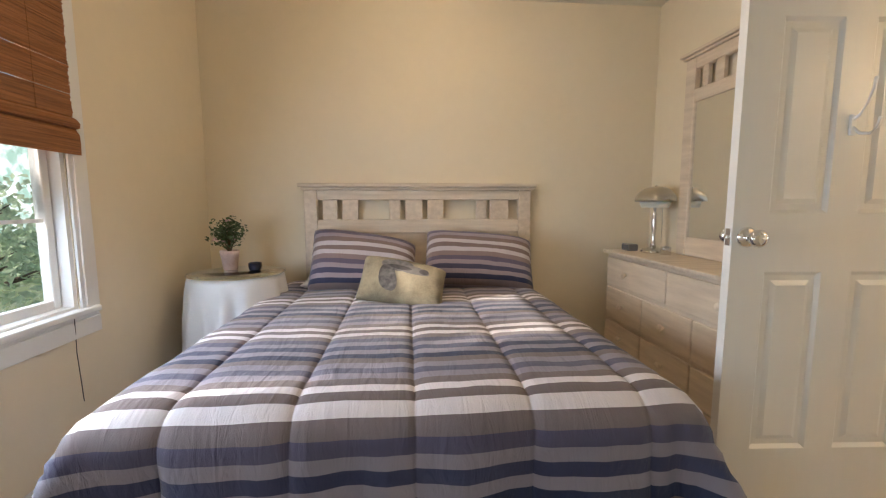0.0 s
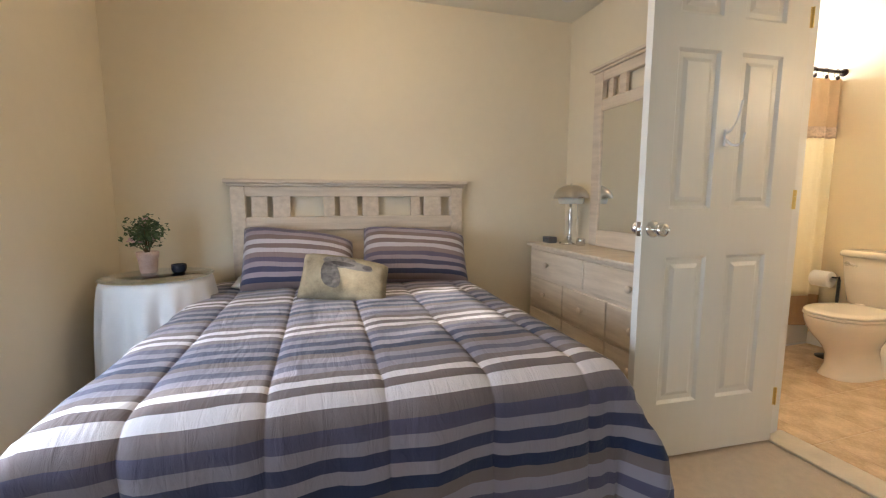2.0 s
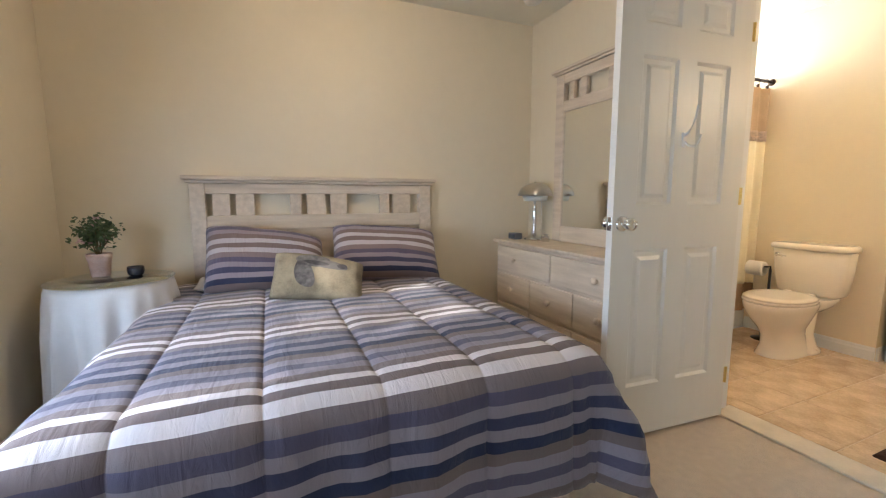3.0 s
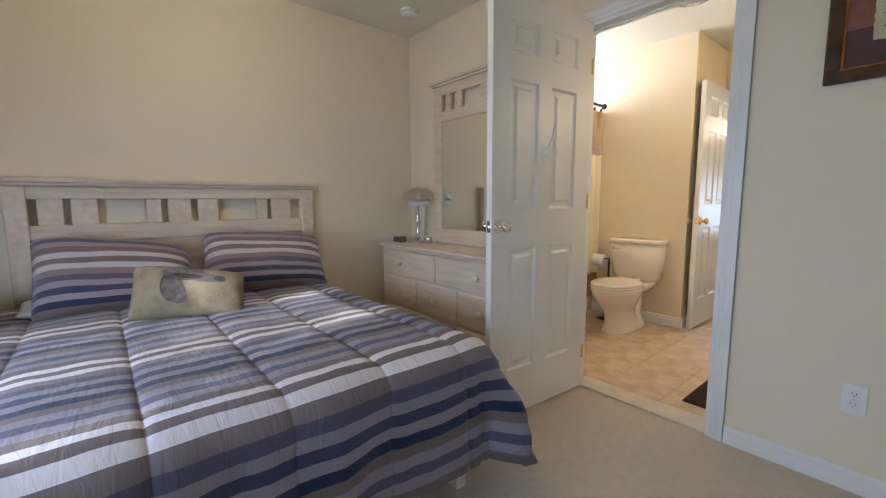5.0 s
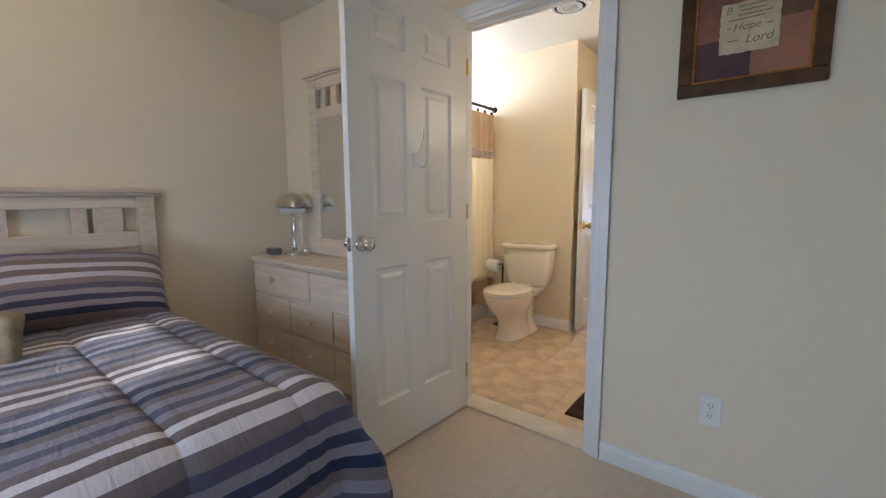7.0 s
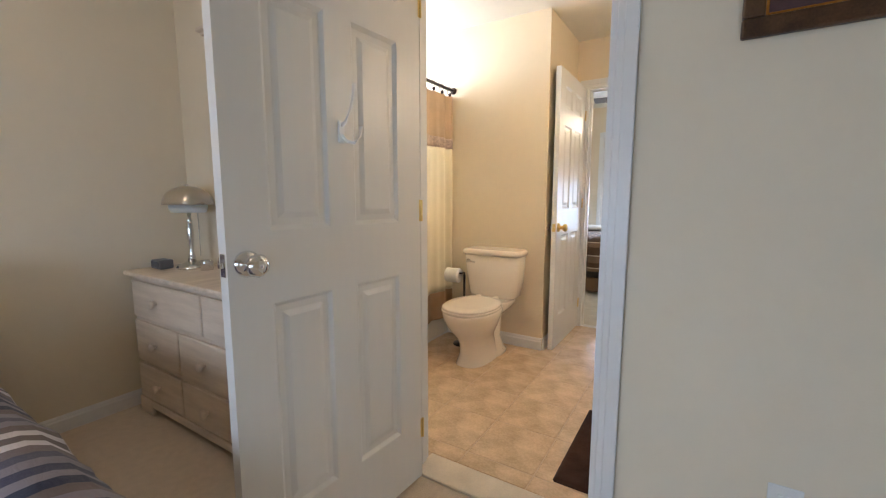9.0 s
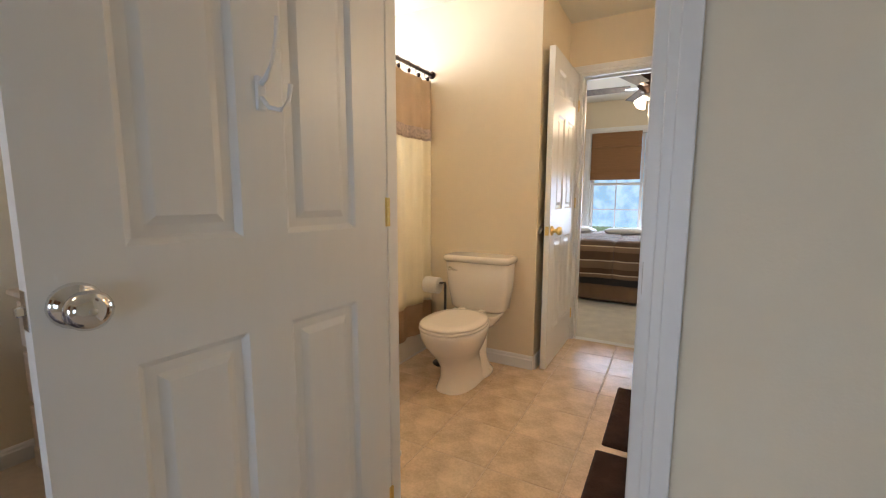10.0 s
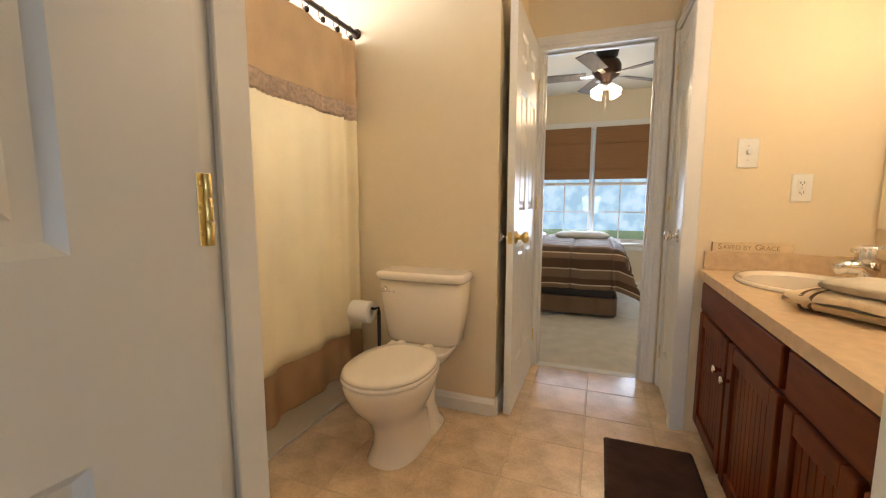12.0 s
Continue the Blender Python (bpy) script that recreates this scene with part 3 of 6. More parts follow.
def door_leaf(name, width, height, label, knob_mat, panels_z, hinge_mat, knob_z=0.95, knob=True, mat=DOORP, cols=None, both=True):
    """Six-panel hollow-core door: hinge at the origin, leaf along +x, front face at y=0, back at y=0.035."""
    th = 0.035
    root = thing(name, (0, 0, 0), label, "door", "", "structure")
    bm = bm_new()
    cols = cols or [(0.135 * width / 0.78, 0.345 * width / 0.78), (0.435 * width / 0.78, 0.645 * width / 0.78)]
    xs = sorted({0, width, *[c for p in cols for c in p]})
    zs = sorted({0.012, height, *[c for p in panels_z for c in p]})
    faces = (0.0, -1), (th, 1)
    for y, s in faces:
        for x0, x1 in zip(xs, xs[1:]):
            for z0, z1 in zip(zs, zs[1:]):
                if (x0, x1) in cols and (z0, z1) in panels_z:
                    d = 0.010 * -s
                    loops = [(0, 0), (0.012, d), (0.030, d), (0.046, d * 0.25)]
                    prev = None
                    for ins, dy in loops:
                        ring = [bm.verts.new((x0 + ins, y + dy, z0 + ins)), bm.verts.new((x1 - ins, y + dy, z0 + ins)), bm.verts.new((x1 - ins, y + dy, z1 - ins)), bm.verts.new((x0 + ins, y + dy, z1 - ins))]
                        if prev:
                            for k in range(4):
                                bm.faces.new((prev[k], prev[(k + 1) % 4], ring[(k + 1) % 4], ring[k]))
                        prev = ring
                    bm.faces.new(prev)
                else:
                    bm.faces.new([bm.verts.new(p) for p in ((x0, y, z0), (x1, y, z0), (x1, y, z1), (x0, y, z1))])
    z0 = zs[0]
    for q in (((0, 0), (0, th)), ((width, 0), (width, th))):
        bm.faces.new([bm.verts.new((*q[0], z0)), bm.verts.new((*q[1], z0)), bm.verts.new((*q[1], height)), bm.verts.new((*q[0], height))])
    for z in (z0, height):
        bm.faces.new([bm.verts.new(p) for p in ((0, 0, z), (width, 0, z), (width, th, z), (0, th, z))])
    bmesh.ops.remove_doubles(bm, verts=bm.verts, dist=0.0003)
    bmesh.ops.recalc_face_normals(bm, faces=bm.faces)
    part("leaf", bm, mat, root)
    kx = width - 0.048
    for y, s, sd in ((0, -1, knob_mat[0]), (th, 1, knob_mat[1])):
        if not knob:
            break
        prof = [(0.033, 0.0), (0.033, 0.004), (0.026, 0.010), (0.013, 0.014), (0.011, 0.028), (0.020, 0.034), (0.027, 0.044), (0.028, 0.053), (0.023, 0.062), (0.012, 0.066), (0.0005, 0.066)]
        bm = lathe(bm_new(), [(r, s * h) for r, h in prof], (kx, y, knob_z), 24, "y")
        k = part("knob", bm, sd, root, "round polished door knob")
        part("keyhole", lathe(bm_new(), [(0.005, s * 0.066), (0.005, s * 0.068), (0.0004, s * 0.068)], (kx, y, knob_z), 10, "y"), NICKEL, k)
    part("latch_plate", one((width, 0.006, knob_z - 0.028), (width + 0.0015, 0.029, knob_z + 0.028), 0.0005), knob_mat[0], root)
    part("latch_bolt", one((width + 0.001, 0.011, knob_z - 0.007), (width + 0.011, 0.024, knob_z + 0.007), 0.002), knob_mat[0], root)
    for hz in (0.22, 1.088, height - 0.22):
        bm = one((-0.002, -0.001, hz - 0.040), (-0.0005, 0.03, hz + 0.040))
        box(bm, (0.0, -0.0016, hz - 0.040), (0.007, -0.0002, hz + 0.040), 0.0006)
        for q in range(3):
            lathe(bm, [(0.0042, -0.0128), (0.0045, -0.012), (0.0045, 0.012), (0.0042, 0.0128)], (-0.004, -0.003, hz + 0.0267 * (q - 1)), 10)
        hinge = part("hinge", bm, hinge_mat, root, "brass butt hinge")
        for q in (-0.026, 0.004, 0.028):
            part("screw", lathe(bm_new(), [(0.0032, -0.0016), (0.0028, -0.0024), (0.0005, -0.0026)], (0.0038, 0, hz + q), 8, "y"), BRASS, hinge)
    return root


# bedroom-to-bathroom door, standing open into the bedroom
PZ = [(0.250, 0.862), (1.052, 1.652), (1.775, 1.925)]
door1 = door_leaf("door_1", 0.727, 2.03, "white six-panel door standing open beside the dresser", (CHROME, CHROME), PZ, BRASS, 0.975, cols=[(0.122, 0.322), (0.421, 0.613)])
door1.matrix_basis = pose(2.901, 2.433, 0.008, 0, 0, -3.5) @ Matrix.Diagonal((-1, 1, 1, 1))
# far doorway's door, folded back towards the toilet wall
door2 = door_leaf("door_2", 0.705, 2.03, "glossy white six-panel door folded back against the wall", (BRASS, CHROME), PZ, BRASS, 0.92)
door2.matrix_basis = Matrix(((-1, 0, 0, 5.250), (0, 1, 0, 2.408), (0, 0, 1, 0.008), (0, 0, 0, 1)))
solid("trim_1", one((XS - 0.004, YL - 0.048, 0), (XS + 0.025, YL + 0.017, LH + 0.05), 0.003), TRIM, "white trim board on the corner by the linen closet", "trim", "structure")
# linen closet door, shut
door3 = door_leaf("door_3", LX1 - LX0 - 0.012, 2.015, "narrow white panel door of the linen closet, shut", (CHROME, CHROME), PZ, BRASS, 0.93, cols=[(0.10, 0.24)])
door3.matrix_basis = Matrix(((-1, 0, 0, LX1 - 0.006), (0, -1, 0, YL + 0.004), (0, 0, 1, 0.008), (0, 0, 0, 1)))


def hook():
    at = pose(2.901, 2.433, 0.008, 0, 0, -3.5) @ Matrix.Translation((-0.372, 0, 1.325))
    root = thing("coat_hook", at.translation, "white painted metal double coat hook on the door", "hook")
    def put(bm):
        bm.transform(at)
        return bm
    part("back_plate", put(one((-0.011, -0.0085, -0.03), (0.011, -0.0005, 0.035), 0.003)), TRIM, root)
    part("upper_prong", put(tube(bm_new(), [(0, -0.006, 0.02), (0.001, -0.022, 0.03), (0.004, -0.04, 0.06), (0.007, -0.05, 0.10), (0.008, -0.054, 0.135)], [0.005, 0.005, 0.004, 0.004, 0.005])), TRIM, root)
    part("lower_prong", put(tube(bm_new(), [(0, -0.006, -0.005), (0.004, -0.024, -0.025), (0.014, -0.044, -0.030), (0.024, -0.056, -0.012), (0.027, -0.06, 0.018)], [0.005, 0.005, 0.005, 0.004, 0.005])), TRIM, root)


hook()


def window(name, axis_x, out, y0, y1, z0, z1, label, muntins=(1, 1), rail=None, sashes=1):
    """Double-hung window set in a wall whose room face is the plane x=axis_x; out: +1 if outdoors lies at larger x."""
    root = thing(name, (axis_x, y0, z0), label, "window", "", "structure")
    x0, x1 = sorted((axis_x + out * 0.004, axis_x + out * 0.116))
    part("window_frame", box(box(box(box(bm_new(), (x0, y0 - 0.001, z0), (x1, y0 + 0.02, z1)), (x0, y1 - 0.02, z0), (x1, y1 + 0.001, z1)), (x0, y0 + 0.02, z1 - 0.02), (x1, y1 - 0.02, z1)), (x0, y0 + 0.02, z0 - 0.001), (x1, y1 - 0.02, z0 + 0.015)), TRIM, root)
    s0, s1 = sorted((axis_x - out * 0.035, axis_x + out * 0.03))
    part("window_sill", one((s0, y0 - 0.075, z0 - 0.022), (s1, y1 + 0.075, z0 + 0.004), 0.006, 2), TRIM, root)
    rail = rail or (z0 + z1) / 2
    bays = [(y0 + 0.02 + (y1 - y0 - 0.04) * i / sashes, y0 + 0.02 + (y1 - y0 - 0.04) * (i + 1) / sashes) for i in range(sashes)]
    for a, b in bays:
        for zl, zh, off in ((z0 + 0.015, rail + 0.018, 0.045), (rail - 0.018, z1 - 0.02, 0.078)):
            xa, xb = sorted((axis_x + out * off, axis_x + out * (off + 0.03)))
            st = 0.038
            bm = bm_new()
            box(bm, (xa, a + 0.003, zl), (xb, a + st, zh), 0.003)
            box(bm, (xa, b - st, zl), (xb, b - 0.003, zh), 0.003)
            box(bm, (xa + 0.001, a + st, zl), (xb - 0.001, b - st, zl + st), 0.003)
            box(bm, (xa + 0.001, a + st, zh - st), (xb - 0.001, b - st, zh), 0.003)
            sash = part("sash", bm, TRIM, root)
            xm = (xa + xb) / 2
            bm = bm_new()
            for k in range(muntins[0]):
                z = zl + st + (zh - zl - 2 * st) * (k + 1) / (muntins[0] + 1)
                box(bm, (xm - 0.006, a + st, z - 0.007), (xm + 0.006, b - st, z + 0.007))
            for k in range(muntins[1]):
                y = a + st + (b - a - 2 * st) * (k + 1) / (muntins[1] + 1)
                box(bm, (xm - 0.0055, y - 0.007, zl + st), (xm + 0.0055, y + 0.007, zh - st))
            part("grille", bm, TRIM, sash)
            p = part("pane", one((xm - 0.002, a + st - 0.004, zl + st - 0.004), (xm + 0.002, b - st + 0.004, zh - st + 0.004)), PANE, sash)
            p.visible_shadow = False
    return root


window("window_1", XL, -1, *W1, "white double-hung window with a grille in the cream wall", rail=1.36)
window("unseen_window", XL, -1, *W2, "white double-hung window with a grille", rail=1.36)
window("window_4", XF, 1, *W4, "white twin double-hung window of the far bedroom", rail=1.33, sashes=2)
casing("window_trim", "x", XL, W1[0], W1[1], W1[3], 1, "white moulded casing round the bedroom window", w=0.09, bottom=W1[2] - 0.02)
# casing of the added, unseen window
casing("window_trim", "x", XL, W2[0], W2[1], W2[3], 1, "white moulded casing round the bedroom window", w=0.09, bottom=W2[2] - 0.02)
casing("window_trim", "x", XF, W4[0], W4[1], W4[3], -1, "white casing round the twin window", w=0.07, bottom=W4[2] - 0.02)
w3 = thing("window_3", (3.8, YT, W3[2]), "small white fixed window above the tub", "window", "", "structure")
part("window_frame", box(box(box(box(bm_new(), (W3[0], YT + 0.03, W3[2]), (W3[0] + 0.04, YT + 0.09, W3[3])), (W3[1] - 0.04, YT + 0.03, W3[2]), (W3[1], YT + 0.09, W3[3])), (W3[0] + 0.04, YT + 0.03, W3[2]), (W3[1] - 0.04, YT + 0.09, W3[2] + 0.04)), (W3[0] + 0.04, YT + 0.03, W3[3] - 0.04), (W3[1] - 0.04, YT + 0.09, W3[3])), TRIM, w3)
p3 = part("pane", one((W3[0] + 0.036, YT + 0.058, W3[2] + 0.036), (W3[1] - 0.036, YT + 0.062, W3[3] - 0.036)), PANE, w3)
p3.visible_shadow = False


# ---- bedroom: bed ----
BZ = 0.562


def bed():
    root = thing("bed", (1.19, 3.1, 0), "whitewashed wooden queen bed with a slatted headboard", "bed")
    hx0, hx1, y0, y1 = 0.445, 1.995, 4.075, 4.118
    part("headboard_post", one((hx0, y0 - 0.008, 0), (hx0 + 0.085, y1 + 0.004, 1.185), 0.004), WASHED_F, root)
    part("headboard_post", one((hx1 - 0.085, y0 - 0.008, 0), (hx1, y1 + 0.004, 1.185), 0.004), WASHED_F, root)
    bm = one((hx0 - 0.035, y0 - 0.032, 1.205), (hx1 + 0.035, y1 + 0.02, 1.23), 0.006, 2)
    box(bm, (hx0 - 0.016, y0 - 0.018, 1.186), (hx1 + 0.016, y1 + 0.012, 1.205), 0.005, 2)
    part("cap_moulding", bm, WASHED, root)
    part("top_rail", one((hx0 + 0.085, y0, 1.12), (hx1 - 0.085, y1, 1.185), 0.003), WASHED, root)
    part("middle_rail", one((hx0 + 0.085, y0, 0.895), (hx1 - 0.085, y1, 0.985), 0.003), WASHED, root)
    part("lower_panel", one((hx0 + 0.085, y0 + 0.012, 0.35), (hx1 - 0.085, y1 - 0.012, 0.895), 0.003), WASHED, root)
    for a, b in ((0.565, 0.662), (0.694, 0.801), (1.014, 1.085), (1.119, 1.237), (1.272, 1.383), (1.612, 1.683), (1.71, 1.839)):
        part("slat", one((a, y0 + 0.008, 0.985), (b, y1 - 0.008, 1.12), 0.002), WASHED_F, root)
    for x0, x1 in ((0.445, 0.475), (1.815, 1.845)):
        part("side_rail", one((x0, 2.27, 0.22), (x1, y0, 0.36), 0.004), WASHED, root)
    part("foot_rail", one((0.475, 2.27, 0.20), (1.815, 2.305, 0.36), 0.004), WASHED, root)
    for x in (0.475, 1.765):
        part("leg", one((x, 2.26, 0), (x + 0.05, 2.31, 0.22), 0.003), WASHED_F, root)
    solid("box_spring", one((0.478, 2.306, 0.22), (1.812, 4.07, 0.36), 0.03, 3), SHEET, "white box spring inside the bed frame", "box spring")
    solid("mattress", one((0.45, 2.28, 0.361), (1.84, 4.07, 0.545), 0.05, 4), SHEET, "white sheeted mattress under the comforter", "mattress")


bed()


def drape(cx, w, y_head, y_foot, top, side, foot, seams, step=0.022, r=0.07, ripple=0.018, floor_z=0.02, seed=0.0, puff=0.018, slope=0.02, gather=0.012, shift=0.0, flare=0.14):
    """A quilted cover over a bed, foot end towards -y: w half width, side and foot the overhang."""
    L = y_head - y_foot
    nv = int((L + foot) / step)
    # columns of the cloth: each seam has its own, and close ones beside it
    cols = {-(w + side), w + side}
    for q0 in seams:
        for d in (0, 0.008, 0.02, 0.04, 0.07, 0.10, 0.13):
            cols |= {round(q0 + d, 4), round(q0 - d, 4)}
    cols = sorted(c for c in cols if abs(c) <= w + side)
    nu = len(cols) - 1

    def across(i):
        k = min(int(i * nu + 1e-6), nu - 1)
        return cols[k] + (cols[k + 1] - cols[k]) * (i * nu - k)

    def place(i, j):
        s = across(i)
        t = (L + foot) * j
        ex, ey = max(abs(s) - w, 0.0), max(t - L, 0.0)
        e = (ex ** 4 + ey ** 4) ** 0.25
        sx = math.copysign(min(abs(s), w), s)
        x, y, z = cx + sx, y_head - min(t, L), top
        if e > 0:
            h = math.hypot(ex, ey)
            ux, uy = math.copysign(ex / h, s), -ey / h
            q = r * math.pi / 2
            if e < q:
                out, down = r * math.sin(e / r), r * (1 - math.cos(e / r))
            else:
                out, down = r + (e - q) * slope, r + (e - q) * 0.995
            along = (t if ex > ey else s) + (0.4 * ey if ex > ey else 0.4 * ex)
            fold = ripple * min(1, e / 0.25) * (math.sin(along * 13 + seed) + 0.6 * math.sin(along * 29 + 1.7 + seed))
            corner = min(ex, ey)
            fold += 0.30 * corner * math.sin(math.atan2(ey, ex) * 7 + seed) * min(1, corner / 0.2)
            out += fold + flare * corner
            if top - down < floor_z:
                out += (down - (top - floor_z)) * 0.6
                down = top - floor_z - 0.004 * math.sin(along * 30)
            x, y, z = x + ux * out, y + uy * out, z - down
        # quilted channels along the length
        d = min(abs(s - q0) for q0 in seams)
        up = puff * (1 - math.exp(-d / 0.017)) * (0.75 + 0.25 * noise.noise((s * 3, t * 2.2, seed)))
        wr = 0.005 * noise.noise((s * 7 + seed, t * 5, 1.3)) + 0.003 * noise.noise((s * 21, t * 16, seed))
        wr += 0.0016 * math.exp(-d / 0.03) * math.sin(t * 42 + 9 * q0_of(s, seams) + 2 * noise.noise((t * 3, s, 0)))
        wr += 0.022 * min(1, e / 0.3) * noise.noise((s * 8, t * 1.6, 3.3) if ex < ey else (s * 1.6, t * 8, 3.3))
        wr += gather * min(1, e / 0.2) * noise.noise((s * 15 + seed, t * 1.2, 8.1) if ex < ey else (s * 1.2, t * 15 + seed, 8.1))
        k = up + wr
        if e == 0:
            z += k
        else:
            f = min(1, e / 0.1)
            z += k * (1 - f)
            x += ux * k * f
            y += uy * k * f
        z = max(z, floor_z)
        return (x, y, z)

    drape.place, drape.column = place, lambda q: cols.index(round(q, 4)) / nu

    def uv(i, j):
        return (across(i), (L + foot) * j + shift)
    return sheet(bm_new(), place, nu, nv, uv)


def q0_of(s, seams):
    return min(seams, key=lambda q: abs(s - q))


com = solid("comforter", drape(1.1175, 0.7325, 4.0, 2.315, BZ, 0.45, 0.49, [0.0325 + 0.31 * k for k in range(-4, 5)], seed=0.6, r=0.085, ripple=0.013, puff=0.016, shift=0.03, flare=0.30), STRIPES, "blue, taupe and white striped quilted comforter spread over the bed", "comforter")
thicken(com, 0.012)
SEAM = material("dark_seam_thread", (0.10, 0.075, 0.075), 0.9, vary=0.1)
for q in [0.0325 + 0.31 * k for k in range(-3, 4)]:
    pl, iq = drape.place, drape.column(q)
    part("quilting_seam", tube(bm_new(), [pl(iq, j / 110) for j in range(111)], 0.0042, 6), SEAM, com, "stitched quilting seam")


def pillow(name, centre, size, tilt, mat, label, category="pillow", yaw=0.0, roll=0.0, uvr=1.0, seed=0.0, droop=0.0, shift=0.0):
    """A stuffed pillow standing on its long edge: size (width, thickness, height)."""
    W, T, H = size
    bm = bm_new()
    lay = bm.loops.layers.uv.verify()
    n = 28
    grids = []
    for side in (1, -1):
        g = []
        for i in range(n + 1):
            row = []
            for j in range(n + 1):
                u, v = 2 * i / n - 1, 2 * j / n - 1
                pinch = 1 - 0.07 * (1 - abs(u) ** 3) * abs(v) ** 2
                pinch2 = 1 - 0.09 * (1 - abs(v) ** 3) * abs(u) ** 2
                bulge = max(0.0, (1 - u ** 4) * (1 - v ** 4)) ** 0.55
                wob = 1 + 0.14 * noise.noise((u * 1.7 + seed, v * 1.7, side + seed)) + 0.05 * noise.noise((u * 5 + seed, v * 5, side))
                round_off = 1 - 0.085 * (u * v) ** 4
                pinch, pinch2 = pinch * round_off, pinch2 * round_off
                wob += 0.035 * noise.noise((u * 9 + v * 4 + seed, v * 3 - u * 2, side))
                row.append((u * W / 2 * pinch2, -side * T / 2 * bulge * wob, v * H / 2 * pinch - 0.02 * (1 - v) * 0.5 - droop * H * (0.5 + 0.5 * u) ** 2 * (0.5 + 0.5 * v)))
            g.append(row)
        grids.append(g)
    m = Matrix.Translation(centre) @ Matrix.Rotation(radians(yaw), 4, "Z") @ Matrix.Rotation(radians(tilt), 4, "X") @ Matrix.Rotation(radians(roll), 4, "Y")
    for g, s in zip(grids, (1, -1)):
        vs = [[bm.verts.new(m @ Vector(p)) for p in row] for row in g]
        for i in range(n):
            for j in range(n):
                f = bm.faces.new((vs[i][j], vs[i + 1][j], vs[i + 1][j + 1], vs[i][j + 1]))
                f.smooth = True
                for loop, (a, b) in zip(f.loops, ((i, j), (i + 1, j), (i + 1, j + 1), (i, j + 1))):
                    loop[lay].uv = (a / n * W, (1 - b / n) * H * uvr + shift)
    bmesh.ops.remove_doubles(bm, verts=bm.verts, dist=0.0006)
    bmesh.ops.recalc_face_normals(bm, faces=bm.faces)
    return solid(name, bm, mat, label, category, group="bed pillows" if category == "pillow" else ""), m


pillow("pillow", (0.86, 3.84, 0.745), (0.70, 0.21, 0.43), -34, STRIPES_P, "striped sham pillow leaning on the headboard", yaw=4, roll=3, seed=1.0, droop=0.20, shift=0.30)
pillow("pillow", (0.80, 3.90, 0.605), (0.70, 0.07, 0.26), -86, SHEET, "white pillow lying flat under a striped sham", seed=2.5)
pillow("pillow", (1.585, 3.83, 0.735), (0.74, 0.22, 0.43), -38, STRIPES_P, "striped sham pillow leaning on the headboard, slumped at one corner", yaw=-5, roll=3, seed=4.2, droop=0.10, shift=0.31)
cush, CM = pillow("cushion", (1.105, 3.40, 0.695), (0.49, 0.12, 0.255), -36, LINEN, "olive linen cushion printed with a grey animal head", "cushion", yaw=-9, roll=5, seed=7.0, droop=0.20)


def print_blob(pts, mat, name, lift):
    """A printed patch that follows the cushion's face."""
    bm = bm_new()
    c = Vector((sum(p[0] for p in pts) / len(pts), sum(p[1] for p in pts) / len(pts)))
    rings = []
    for k in range(5):
        f = k / 4
        ring = []
        for q in pts:
            u, v = c.x + (q[0] - c.x) * f, c.y + (q[1] - c.y) * f
            b = max(0.0, (1 - u ** 4) * (1 - v ** 4)) ** 0.55 * (1 + 0.14 * noise.noise((u * 1.7 + 7, v * 1.7, 8)) + 0.05 * noise.noise((u * 5 + 7, v * 5, 1)))
            ring.append(bm.verts.new(CM @ Vector((u * 0.245 * (1 - 0.09 * (1 - abs(v) ** 3) * u * u), -0.06 * b - lift, v * 0.1275 - 0.01 * (1 - v) - 0.20 * 0.255 * (0.5 + 0.5 * u) ** 2 * (0.5 + 0.5 * v)))))
        rings.append(ring)
    for a, b in zip(rings, rings[1:]):
        for i in range(len(pts)):
            j = (i + 1) % len(pts)
            f = bm.faces.new((a[i], a[j], b[j], b[i]))
            f.smooth = True
    bmesh.ops.remove_doubles(bm, verts=bm.verts, dist=0.00005)
    ob = part(name, bm, mat, cush)
    return ob


def oval(cx, cy, rx, ry, rot=0, n=22, wob=0.0):
    out = []
    for i in range(n):
        a = 2 * math.pi * i / n
        k = 1 + wob * math.sin(3 * a + cx * 9)
        x, y = rx * k * math.cos(a), ry * k * math.sin(a)
        c, s = math.cos(radians(rot)), math.sin(radians(rot))
        out.append((cx + x * c - y * s, cy + x * s + y * c))
    return out


print_blob(oval(-0.27, -0.05, 0.20, 0.62, 8, wob=0.08), GREYP, "printed_patch", 0.0035)
print_blob(oval(-0.10, 0.50, 0.36, 0.26, -6, wob=0.06), GREYP, "printed_patch", 0.0042)
print_blob(oval(0.26, 0.36, 0.36, 0.19, -10, wob=0.05), PALEP, "printed_patch", 0.0048)
print_blob(oval(-0.04, 0.40, 0.27, 0.10, -12, wob=0.06), DARKP, "printed_patch", 0.0055)
print_blob(oval(0.50, 0.36, 0.11, 0.12, 0), DARKP, "printed_patch", 0.0058)


# ---- bedroom: side table ----
TX, TY, TZ = 0.16, 3.66, 0.694


